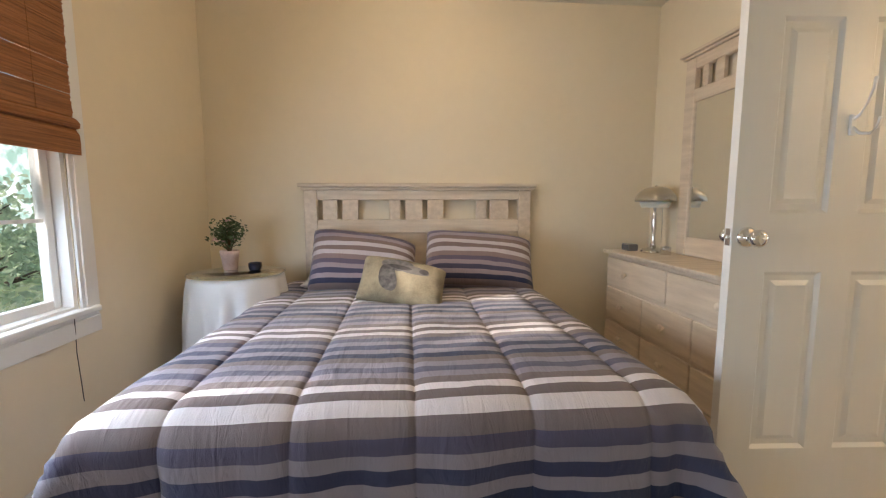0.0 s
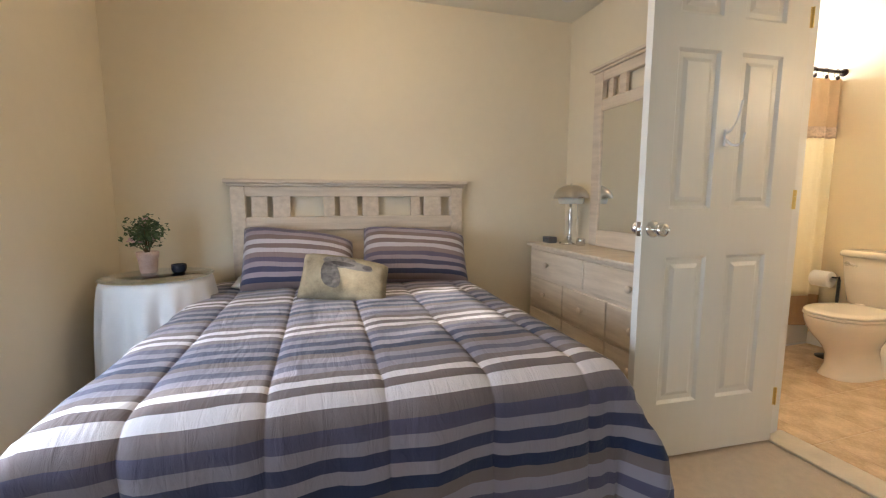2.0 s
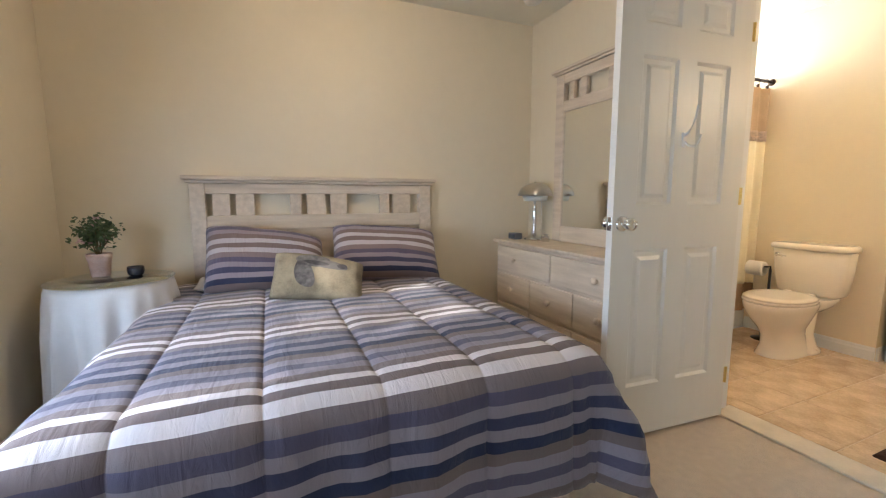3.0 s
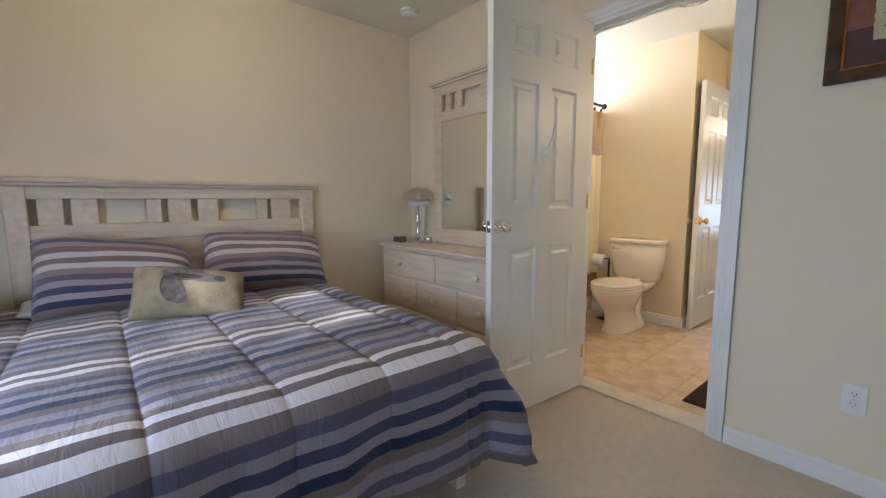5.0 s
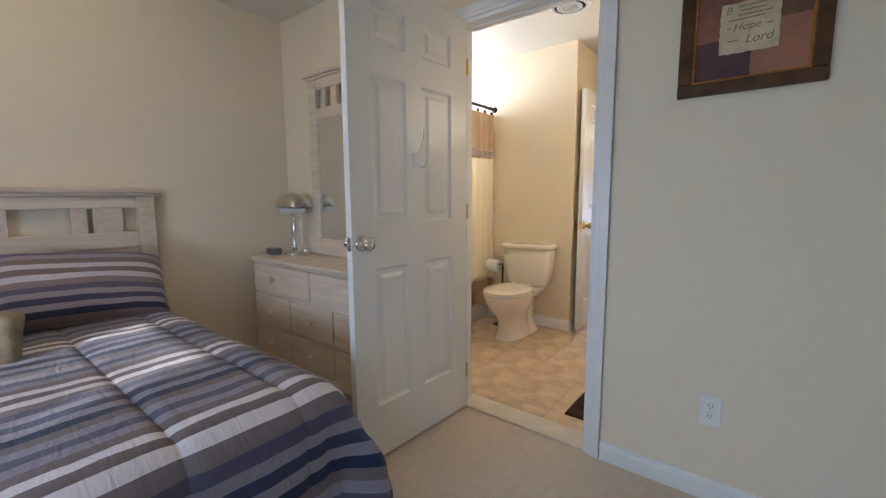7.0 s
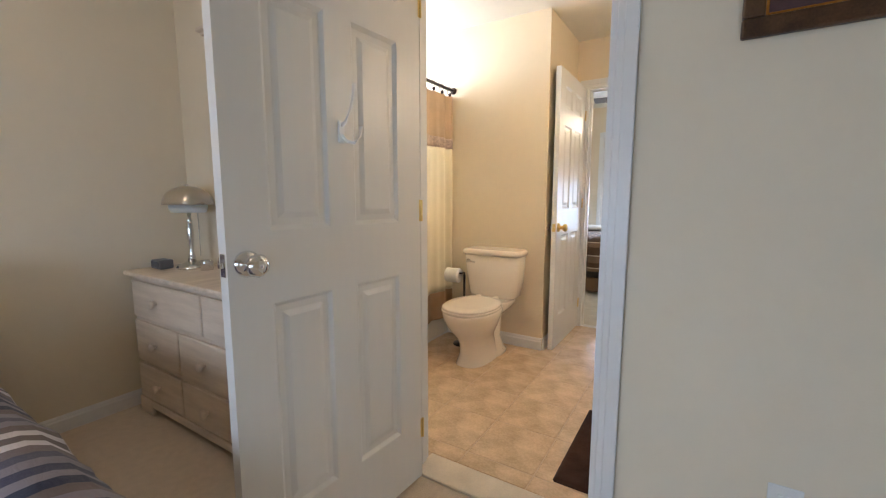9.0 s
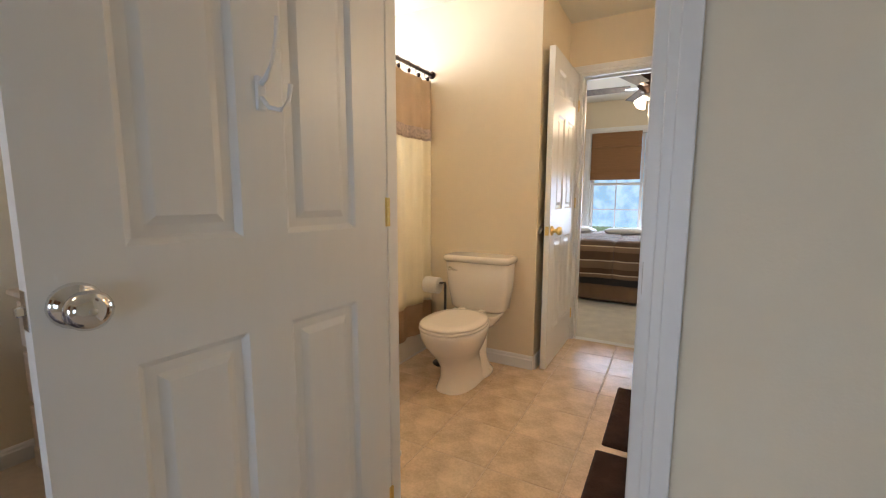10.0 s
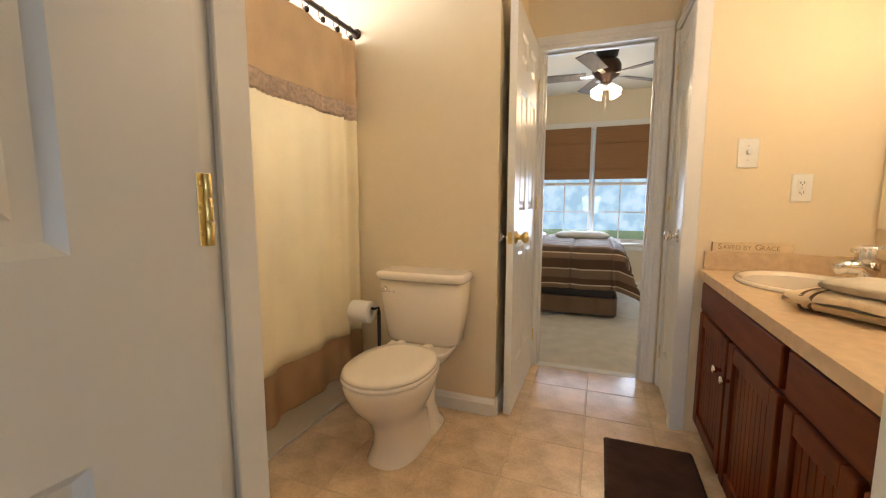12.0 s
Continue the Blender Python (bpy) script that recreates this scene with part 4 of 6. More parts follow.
def side_table():
    root = thing("side_table", (TX, TY, 0), "small round side table under a white cloth", "table")
    part("tabletop", lathe(bm_new(), [(0.0005, TZ - 0.02), (0.245, TZ - 0.02), (0.248, TZ - 0.008), (0.24, TZ - 0.002), (0.0005, TZ - 0.002)], (TX, TY, 0), 40), WASHED, root)
    for k in range(3):
        a = radians(90 + 120 * k)
        part("leg", tube(bm_new(), [(TX + 0.10 * math.cos(a), TY + 0.10 * math.sin(a), TZ - 0.02), (TX + 0.2 * math.cos(a), TY + 0.2 * math.sin(a), 0.0)], [0.02, 0.013], 10), WASHED, root)

    def fall(i, j):
        a = 2 * math.pi * i
        if j < 0.36:
            rr = 0.25 * (j / 0.36)
            return (TX + rr * math.cos(a), TY + rr * math.sin(a), TZ + 0.001)
        d = (j - 0.36) / 0.64
        drop = 0.66 * d
        f = 0.05 * min(1, d * 3) * (0.55 * math.sin(a * 11) + 0.45 * math.sin(a * 17 + 1.1)) * (0.5 + d)
        rr = 0.252 + 0.010 * min(1, d * 8) + f * 0.8 + 0.012 * d
        return (TX + rr * math.cos(a), TY + rr * math.sin(a), TZ + 0.001 - drop - 0.006 * (d < 0.03))
    cl = solid("tablecloth", sheet(bm_new(), fall, 150, 34), CLOTH, "white tablecloth hanging in folds to near the floor", "tablecloth")
    solid("glass_table_top", lathe(bm_new(), [(0.0005, TZ + 0.005), (0.254, TZ + 0.005), (0.258, TZ + 0.008), (0.254, TZ + 0.012), (0.0005, TZ + 0.012)], (TX, TY, 0), 48), TOPGLASS, "round glass plate lying on the tablecloth", "glass top")


side_table()


def potted_plant(x, y, z):
    root = thing("potted_plant", (x, y, z), "small flowering shrub in a pale terracotta pot", "plant")
    part("pot", lathe(bm_new(), [(0.0005, 0), (0.036, 0), (0.039, 0.004), (0.047, 0.082), (0.050, 0.084), (0.053, 0.112), (0.050, 0.115), (0.046, 0.113), (0.044, 0.096), (0.0005, 0.094)], (x, y, z), 28), TERRA, root)
    part("soil", lathe(bm_new(), [(0.0005, 0.100), (0.0445, 0.097)], (x, y, z), 20), STEM, root)
    rnd = random.Random(5)
    tips = []
    bm = bm_new()
    for k in range(11):
        a = rnd.uniform(0, 6.28)
        lean = rnd.uniform(0.02, 0.085)
        h = rnd.uniform(0.18, 0.275)
        p = [(x, y, z + 0.085)]
        for q in (0.35, 0.7, 1.0):
            p.append((x + lean * q ** 1.6 * math.cos(a) + rnd.uniform(-.006, .006), y + lean * q ** 1.6 * math.sin(a) + rnd.uniform(-.006, .006), z + 0.085 + (h - 0.085) * q))
        tube(bm, p, [0.0035, 0.003, 0.002, 0.0012], 5)
        tips += p[2:]
    part("stems", bm, STEM, root)
    bm = bm_new()
    for k in range(430):
        c = Vector(rnd.choice(tips)) + Vector((rnd.gauss(0, 0.023), rnd.gauss(0, 0.023), rnd.gauss(0.010, 0.020)))
        m = Matrix.Translation(c) @ Euler((rnd.uniform(-1, 1), rnd.uniform(-1, 1), rnd.uniform(0, 6.28))).to_matrix().to_4x4()
        l, w = rnd.uniform(0.018, 0.032), rnd.uniform(0.008, 0.013)
        pts = [(0, 0, 0), (l * 0.5, w, 0.003), (l, 0, -0.003), (l * 0.5, -w, 0.003)]
        vs = [bm.verts.new(m @ Vector(p)) for p in pts]
        bm.faces.new((vs[0], vs[1], vs[2]))
        bm.faces.new((vs[0], vs[2], vs[3]))
    tagged(part("leaves", bm, LEAF, root, "small dark green leaves"), kind="stuff")
    for k in range(9):
        c = Vector(rnd.choice(tips)) + Vector((rnd.uniform(-.03, .04), -rnd.uniform(0.005, 0.04), rnd.uniform(-0.01, 0.03)))
        bm = bm_new()
        for q in range(9):
            m = Matrix.Translation(c) @ Euler((rnd.uniform(-.9, .9), rnd.uniform(-.9, .9), 0.7 * q)).to_matrix().to_4x4()
            vs = [bm.verts.new(m @ Vector(p)) for p in ((0, 0, 0), (0.011, 0.008, 0.005), (0.019, 0, 0.008), (0.011, -0.008, 0.005))]
            bm.faces.new(vs)
        part("flower", bm, PETAL, root, "pale pink blossom")


potted_plant(0.09, 3.74, TZ + 0.0125)
cup = solid("votive_cup", lathe(bm_new(), [(0.0005, 0), (0.026, 0), (0.032, 0.006), (0.037, 0.024), (0.036, 0.044), (0.033, 0.046), (0.031, 0.042), (0.030, 0.018), (0.0005, 0.012)], (0.245, 3.70, TZ + 0.0125), 28), NAVY, "small dark navy glazed cup on the glass table top", "cup")


# ---- bedroom: dresser and what stands on it ----
DX0, DX1, DY0, DY1, DZ = 2.55, 2.905, 2.66, 4.04, 0.768


def dresser():
    root = thing("dresser", (2.73, 3.33, 0), "whitewashed wooden dresser with eight knobbed drawers", "dresser")
    part("carcass", one((DX0 + 0.012, DY0, 0.07), (DX1, DY1, DZ - 0.022), 0.003), WASHED_F, root)
    part("top", one((DX0 - 0.022, DY0 - 0.02, DZ - 0.022), (DX1 + 0.005, DY1 + 0.02, DZ), 0.006, 2), WASHED, root)
    bm = one((DX0 - 0.004, DY0 - 0.004, 0.0), (DX0 + 0.014, DY0 + 0.13, 0.085), 0.004)
    box(bm, (DX0 - 0.004, DY1 - 0.13, 0.0), (DX0 + 0.014, DY1 + 0.004, 0.085), 0.004)
    box(bm, (DX0 - 0.003, DY0 + 0.13, 0.045), (DX0 + 0.013, DY1 - 0.13, 0.085), 0.004)
    part("base_rail", bm, WASHED_F, root)
    rows = [(0.535, 0.722, 2), (0.30, 0.512, 3), (0.098, 0.278, 3)]
    for z0, z1, n in rows:
        for k in range(n):
            a = DY0 + 0.02 + (DY1 - DY0 - 0.04) * k / n + 0.005
            b = DY0 + 0.02 + (DY1 - DY0 - 0.04) * (k + 1) / n - 0.005
            d = part("drawer_front", one((DX0 - 0.006, a, z0), (DX0 + 0.013, b, z1), 0.005, 2), WASHED_F, root)
            f = 0.5 if n == 3 else (0.62 if k == 1 else 0.38)
            part("knob", lathe(bm_new(), [(0.010, 0.0), (0.009, -0.008), (0.017, -0.014), (0.021, -0.023), (0.017, -0.030), (0.0005, -0.033)], (DX0 - 0.006, a + (b - a) * f, (z0 + z1) / 2), 18, "x"), WASHED, d, "turned wooden knob")


dresser()


def dresser_mirror():
    root = thing("dresser_mirror", (2.90, 3.2, DZ), "whitewashed framed mirror standing on the dresser", "mirror")
    y0, y1, x0, x1 = 2.66, 3.745, 2.86, 2.90
    z0, z1 = DZ + 0.002, 1.962
    for a in (y0, y1 - 0.085):
        part("stile", one((x0, a, z0), (x1, a + 0.085, z1), 0.004), WASHED_F, root)
    part("bottom_rail", one((x0 + 0.002, y0 + 0.085, z0), (x1, y1 - 0.085, z0 + 0.115), 0.004), WASHED_F, root)
    part("cross_rail", one((x0 + 0.002, y0 + 0.085, 1.70), (x1, y1 - 0.085, 1.775), 0.004), WASHED_F, root)
    part("top_rail", one((x0 + 0.002, y0 + 0.085, 1.895), (x1, y1 - 0.085, z1), 0.004), WASHED_F, root)
    for k, (a, b) in enumerate(((3.56, 3.605), (3.44, 3.50), (3.15, 3.25), (2.90, 2.96), (2.79, 2.835))):
        part("slat", one((x0 + 0.008, a, 1.775), (x1 - 0.006, b, 1.895), 0.002), WASHED_F, root)
    bm = one((x0 - 0.028, y0 - 0.03, z1 + 0.016), (x1 + 0.004, y1 + 0.03, z1 + 0.036), 0.005, 2)
    box(bm, (x0 - 0.014, y0 - 0.014, z1), (x1 + 0.002, y1 + 0.014, z1 + 0.016), 0.004, 2)
    part("cap_moulding", bm, WASHED_F, root)
    part("mirror_glass", one((x0 + 0.014, y0 + 0.078, z0 + 0.108), (x0 + 0.020, y1 - 0.078, 1.707)), MIRROR, root, "silvered mirror glass")
    part("backing", one((x1 - 0.014, y0 + 0.03, z0 + 0.05), (x1 - 0.006, y1 - 0.03, 1.74)), WASHED_F, root)


dresser_mirror()


def desk_lamp(x, y, z):
    root = thing("desk_lamp", (x, y, z), "chrome desk lamp with a half-barrel metal shade", "lamp")
    part("base", lathe(bm_new(), [(0.0005, 0), (0.075, 0), (0.078, 0.006), (0.070, 0.018), (0.045, 0.026), (0.030, 0.034), (0.0005, 0.036)], (x, y, z), 32), CHROME, root)
    part("stem", lathe(bm_new(), [(0.022, 0.03), (0.017, 0.06), (0.012, 0.09), (0.016, 0.15), (0.018, 0.20), (0.013, 0.245), (0.016, 0.255), (0.010, 0.27), (0.010, 0.33)], (x, y, z), 20), CHROME, root)
    # half-barrel metal shade along y with a frosted lower band
    def hood(i, j):
        a = math.pi * j
        u = 2 * i - 1
        e = (1 - abs(u) ** 3.2) ** 0.5
        return (x + 0.10 * math.cos(a) * (0.35 + 0.65 * e), y + 0.135 * u, z + 0.338 + 0.098 * math.sin(a) * (0.10 + 0.90 * e))
    sh = part("shade", sheet(bm_new(), hood, 30, 18), NICKEL, root, "brushed metal half-barrel shade")
    thicken(sh, 0.003)
    bm = bm_new()
    lathe(bm, [(0.082, 0.298), (0.090, 0.318), (0.092, 0.338)], (x, y, z), 36, squash=(0.92, 1.24))
    part("diffuser", bm, FROST, root, "frosted glass skirt")
    part("finial", lathe(bm_new(), [(0.008, 0.432), (0.010, 0.442), (0.0005, 0.449)], (x, y, z), 12), CHROME, root)
    for q in (-1, 1):
        part("end_knob", lathe(bm_new(), [(0.004, 0.0), (0.007, q * 0.006), (0.006, q * 0.012), (0.0005, q * 0.015)], (x, y + q * 0.134, z + 0.345), 10, "y"), CHROME, root)
    part("pull_chain", tube(bm_new(), [(x + 0.01, y - 0.07, z + 0.31), (x + 0.01, y - 0.072, z + 0.2), (x + 0.01, y - 0.072, z + 0.07)], 0.0018, 6), CHROME, root)


desk_lamp(2.772, 3.85, DZ)
solid("chrome_pot", lathe(bm_new(), [(0.0005, 0), (0.030, 0), (0.034, 0.008), (0.030, 0.03), (0.032, 0.04), (0.028, 0.052), (0.0005, 0.056)], (2.775, 3.715, DZ), 22), CHROME, "small chrome pot beside the desk lamp", "pot")
cb = thing("alarm_clock", (2.67, 3.965, DZ), "small dark grey bedside clock on the dresser", "clock")
part("case", one((2.64, 3.915, DZ), (2.71, 4.015, DZ + 0.048), 0.008, 2), material("grey_clock_plastic", (0.13, 0.13, 0.14), 0.35), cb)
part("face", one((2.6385, 3.925, DZ + 0.010), (2.641, 4.005, DZ + 0.040)), material("clock_glass", (0.10, 0.11, 0.13), 0.1), cb)


# ---- bedroom: window shade, picture, fittings ----
def woven_shade(x, y0, y1, z0, z1, name="woven_shade"):
    root = thing(name, (x, y0, z0), "brown woven reed roman shade, half raised", "window shade")
    rnd = random.Random(3)
    bm = bm_new()
    z = z1
    while z > z0 + 0.13:
        h = rnd.choice((0.004, 0.006, 0.006, 0.009, 0.012))
        dx = rnd.uniform(-0.0015, 0.0015)
        box(bm, (x - 0.0025 + dx, y0 + rnd.uniform(0, 0.006), z - h), (x + 0.0025 + dx, y1 - rnd.uniform(0, 0.006), z))
        z -= h + (0.0035 if rnd.random() < 0.10 else 0.0003)
    part("reeds", bm, BAMBOO, root, "rows of brown woven reeds")
    # gathered folds at the bottom
    bm = bm_new()
    prof = [(0.004, 0.145), (0.018, 0.135), (0.026, 0.12), (0.024, 0.105), (0.008, 0.10), (0.012, 0.09), (0.020, 0.08), (0.022, 0.05), (0.020, 0.0), (0.014, 0.0), (0.014, 0.06), (0.004, 0.09)]
    ra = [bm.verts.new((x + a, y0, z0 + b)) for a, b in prof]
    rb = [bm.verts.new((x + a, y1, z0 + b)) for a, b in prof]
    for i in range(len(prof)):
        j = (i + 1) % len(prof)
        bm.faces.new((ra[i], ra[j], rb[j], rb[i]))
    bm.faces.new(ra)
    bm.faces.new(rb)
    bmesh.ops.recalc_face_normals(bm, faces=bm.faces)
    part("bottom_fold", bm, BAMBOO, root)
    part("head_rail", one((x - 0.012, y0, z1), (x + 0.025, y1, z1 + 0.045), 0.004), BAMBOO, root)
    for f in (0.15, 0.85):
        y = y0 + (y1 - y0) * f
        part("cord", tube(bm_new(), [(x + 0.004, y, z1), (x + 0.004, y, z0 + 0.13)], 0.0012, 5), BAMBOO, root)
    return root


woven_shade(XL + 0.022, 1.93, 3.03, 1.285, 2.02)
# shade of the added, unseen window
woven_shade(XL + 0.022, -0.10, 1.00, 1.285, 2.02)
solid("shade_cord", tube(bm_new(), [(XL + 0.02, 2.945, 0.66), (XL + 0.012, 2.95, 0.5), (XL + 0.01, 2.965, 0.29)], 0.0015, 6), BLACK, "thin dark cord hanging below the window sill", "cord")


def picture():
    x, y0, y1, z0, z1 = XW, 1.075, 1.487, 1.52, 1.95
    root = thing("framed_picture", (x, (y0 + y1) / 2, z0), "dark framed rust and plum print with a handwritten verse", "picture")
    w, t = 0.045, 0.022
    def rail(lo, hi):
        bm = one((x - t, lo[0], lo[1]), (x - 0.002, hi[0], hi[1]), 0.005, 2)
        return bm
    part("frame_rail", rail((y0, z0), (y1, z0 + w)), FRAME, root)
    part("frame_rail", rail((y0, z1 - w), (y1, z1)), FRAME, root)
    part("frame_stile", rail((y0, z0 + w), (y0 + w, z1 - w)), FRAME, root)
    part("frame_stile", rail((y1 - w, z0 + w), (y1, z1 - w)), FRAME, root)
    a, b, c, d = y0 + w, y1 - w, z0 + w, z1 - w
    bm = bm_new()
    for lo, hi in (((a, c), (b, c + 0.006)), ((a, d - 0.006), (b, d)), ((a, c + 0.006), (a + 0.006, d - 0.006)), ((b - 0.006, c + 0.006), (b, d - 0.006))):
        box(bm, (x - 0.014, *lo), (x - 0.008, *hi))
    part("fillet", bm, GILT, root, "dull gold inner fillet")
    ym = (a + b) / 2 - 0.004
    xs = x - 0.007
    for (p, q, m) in (((a, c), (ym, c + 0.175), ART_O), ((ym, c), (b, c + 0.135), ART_P), ((ym, c + 0.135), (b, d), ART_R), ((a, c + 0.175), (ym, d), ART_B)):
        part("print_field", one((xs, *p), (x - 0.003, *q)), m, root)
    # torn paper with the verse
    py0, py1, pz0, pz1 = 1.206, 1.368, 1.65, 1.812
    bm = bm_new()
    rnd = random.Random(8)
    edge = []
    for k in range(12):
        edge.append((py0 + (py1 - py0) * k / 12, pz0))
    for k in range(12):
        edge.append((py1, pz0 + (pz1 - pz0) * k / 12))
    for k in range(12):
        edge.append((py1 - (py1 - py0) * k / 12, pz1))
    for k in range(12):
        edge.append((py0, pz1 - (pz1 - pz0) * k / 12))
    vs = [bm.verts.new((xs - 0.002, y + rnd.uniform(-.002, .002), z + rnd.uniform(-.002, .002))) for y, z in edge]
    f = bm.faces.new(vs)
    r = bmesh.ops.extrude_face_region(bm, geom=[f])
    bmesh.ops.translate(bm, vec=(0.0018, 0, 0), verts=[g for g in r["geom"] if isinstance(g, bmesh.types.BMVert)])
    bmesh.ops.recalc_face_normals(bm, faces=bm.faces)
    note = part("paper", bm, PAPER, root, "torn cream paper with brown script")
    # the words of the verse that can be made out, and bars for those that cannot
    for txt, yy, zz, sz in (("B", 1.356, 1.780, 0.032), ("Hope", 1.332, 1.722, 0.034), ("Lord", 1.296, 1.678, 0.038)):
        note_text(txt, (xs - 0.0028, yy, zz), sz, note, INK)
    for k, (yy, zz, l) in enumerate(((1.318, 1.797, 0.088), (1.312, 1.783, 0.07), (1.318, 1.769, 0.092), (1.345, 1.756, 0.10), (1.348, 1.732, 0.012), (1.345, 1.69, 0.030), (1.24, 1.728, 0.018))):
        part("script_bar", one((xs - 0.0026, yy - l, zz), (xs - 0.0019, yy, zz + 0.0035), 0.0003), INK, note)


def note_text(txt, at, size, parent, mat, facing="-x", shear=0.25):
    cu = bpy.data.curves.new("lettering", "FONT")
    cu.body, cu.size, cu.extrude, cu.shear = txt, size, 0.0003, shear
    tmp = bpy.data.objects.new("lettering", cu)
    me = bpy.data.meshes.new_from_object(tmp)
    bpy.data.objects.remove(tmp)
    r = Matrix(((0, 0, -1), (-1, 0, 0), (0, 1, 0))).to_4x4()
    me.transform(Matrix.Translation(at) @ r)
    me.materials.clear()
    me.materials.append(mat)
    ob = new("lettering", me)
    ob.parent = parent
    if parent.type == "EMPTY":
        ob.matrix_parent_inverse = parent.matrix_basis.inverted()
    return ob


picture()


def outlet(x, y, z, label="white duplex outlet with a cover plate"):
    root = thing("wall_outlet", (x, y, z), label, "outlet", "wall outlets")
    part("cover_plate", one((x - 0.006, y - 0.036, z - 0.058), (x - 0.0005, y + 0.036, z + 0.058), 0.003, 2), PLATE, root)
    for dz in (-0.020, 0.020):
        s = part("socket", one((x - 0.0085, y - 0.016, z + dz - 0.014), (x - 0.006, y + 0.016, z + dz + 0.014), 0.001), PLATE, root)
        bm = bm_new()
        for dy in (-0.006, 0.006):
            box(bm, (x - 0.0092, y + dy - 0.0012, z + dz - 0.002), (x - 0.0084, y + dy + 0.0012, z + dz + 0.007))
        lathe(bm, [(0.0024, -0.0092), (0.0024, -0.0084)], (x, y, z + dz - 0.007), 10, "x")
        part("slots", bm, SLOT, s)
    part("screw", lathe(bm_new(), [(0.003, -0.0075), (0.003, -0.006)], (x, y, z), 10, "x"), NICKEL, root)


outlet(XW, 1.31, 0.358)
sd = thing("smoke_detector", (2.63, 3.73, HC), "round white smoke detector on the ceiling", "smoke detector")
part("base", lathe(bm_new(), [(0.068, 0.0), (0.068, -0.010), (0.062, -0.012)], (2.63, 3.73, HC), 30), PLATE, sd)
part("cover", lathe(bm_new(), [(0.060, -0.012), (0.058, -0.030), (0.048, -0.038), (0.0005, -0.040)], (2.63, 3.73, HC), 30), PLATE, sd)


# unseen fixture, added to carry the warm fill on the headboard wall
def added_ceiling_light():
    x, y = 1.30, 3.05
    root = thing("added_ceiling_light", (x, y, HC), "unseen round ceiling light added to warm the room, with a lit bowl", "ceiling light")
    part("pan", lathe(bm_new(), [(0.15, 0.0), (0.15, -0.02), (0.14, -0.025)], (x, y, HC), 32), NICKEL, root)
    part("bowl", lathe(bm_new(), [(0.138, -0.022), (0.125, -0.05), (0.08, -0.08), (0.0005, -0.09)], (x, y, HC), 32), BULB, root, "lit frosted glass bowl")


added_ceiling_light()
# warm fill lamp under the added fixture, sited to lift the north wall
lamp("added_warm_fill", "POINT", pose(1.30, 3.05, HC - 0.16), 12.0, (1.0, 0.75, 0.47), 0.12)


# ---- bathroom: tub, curtain ----
def tub():
    root = thing("bathtub", (3.8, 3.68, 0), "white alcove bathtub behind the shower curtain", "bathtub")
    x0, x1, y0, y1, h = XB + 0.002, XT - 0.002, 3.305, YT - 0.002, 0.40
    part("apron", one((x0, y0, 0), (x1, y0 + 0.03, h - 0.03), 0.008, 2), TUBM, root)
    part("skirt_lip", one((x0, y0 - 0.008, 0.0), (x1, y0 - 0.001, 0.022), 0.003), TRIM, root, "white bead along the tub foot")
    bm = bm_new()
    rim = [(x0, y0), (x1, y0), (x1, y1), (x0, y1)]
    inn = [(x0 + 0.09, y0 + 0.08), (x1 - 0.09, y0 + 0.08), (x1 - 0.09, y1 - 0.06), (x0 + 0.09, y1 - 0.06)]
    bot = [(x0 + 0.18, y0 + 0.15), (x1 - 0.16, y0 + 0.15), (x1 - 0.16, y1 - 0.12), (x0 + 0.18, y1 - 0.12)]
    rings = [[bm.verts.new((*p, h - 0.03)) for p in rim], [bm.verts.new((*p, h)) for p in rim], [bm.verts.new((*p, h)) for p in inn], [bm.verts.new((*p, 0.08)) for p in bot]]
    for a, b in zip(rings, rings[1:]):
        for k in range(4):
            bm.faces.new((a[k], a[(k + 1) % 4], b[(k + 1) % 4], b[k]))
    bm.faces.new(rings[-1])
    bmesh.ops.bevel(bm, geom=[e for e in bm.edges if len(e.link_faces) == 2], offset=0.02, segments=2, affect="EDGES")
    bmesh.ops.recalc_face_normals(bm, faces=bm.faces)
    part("basin", bm, TUBM, root)


tub()


def curtain_y(x, z):
    """Folds of the shower curtain, deeper towards the hem and bunched at the end."""
    k = 0.55 + 0.45 * (1.95 - z) / 1.8
    f = 0.020 * math.sin(x * 21 + 0.6) + 0.012 * math.sin(x * 37 + 1.9 + 0.3 * z) + 0.006 * noise.noise((x * 6, z * 1.5, 2.0))
    bunch = 0.022 * math.sin(x * 60) * max(0, (x - 4.27) / 0.2)
    return 3.262 + 0.65 * k * f + bunch - 0.02 * max(0, 0.5 - z)


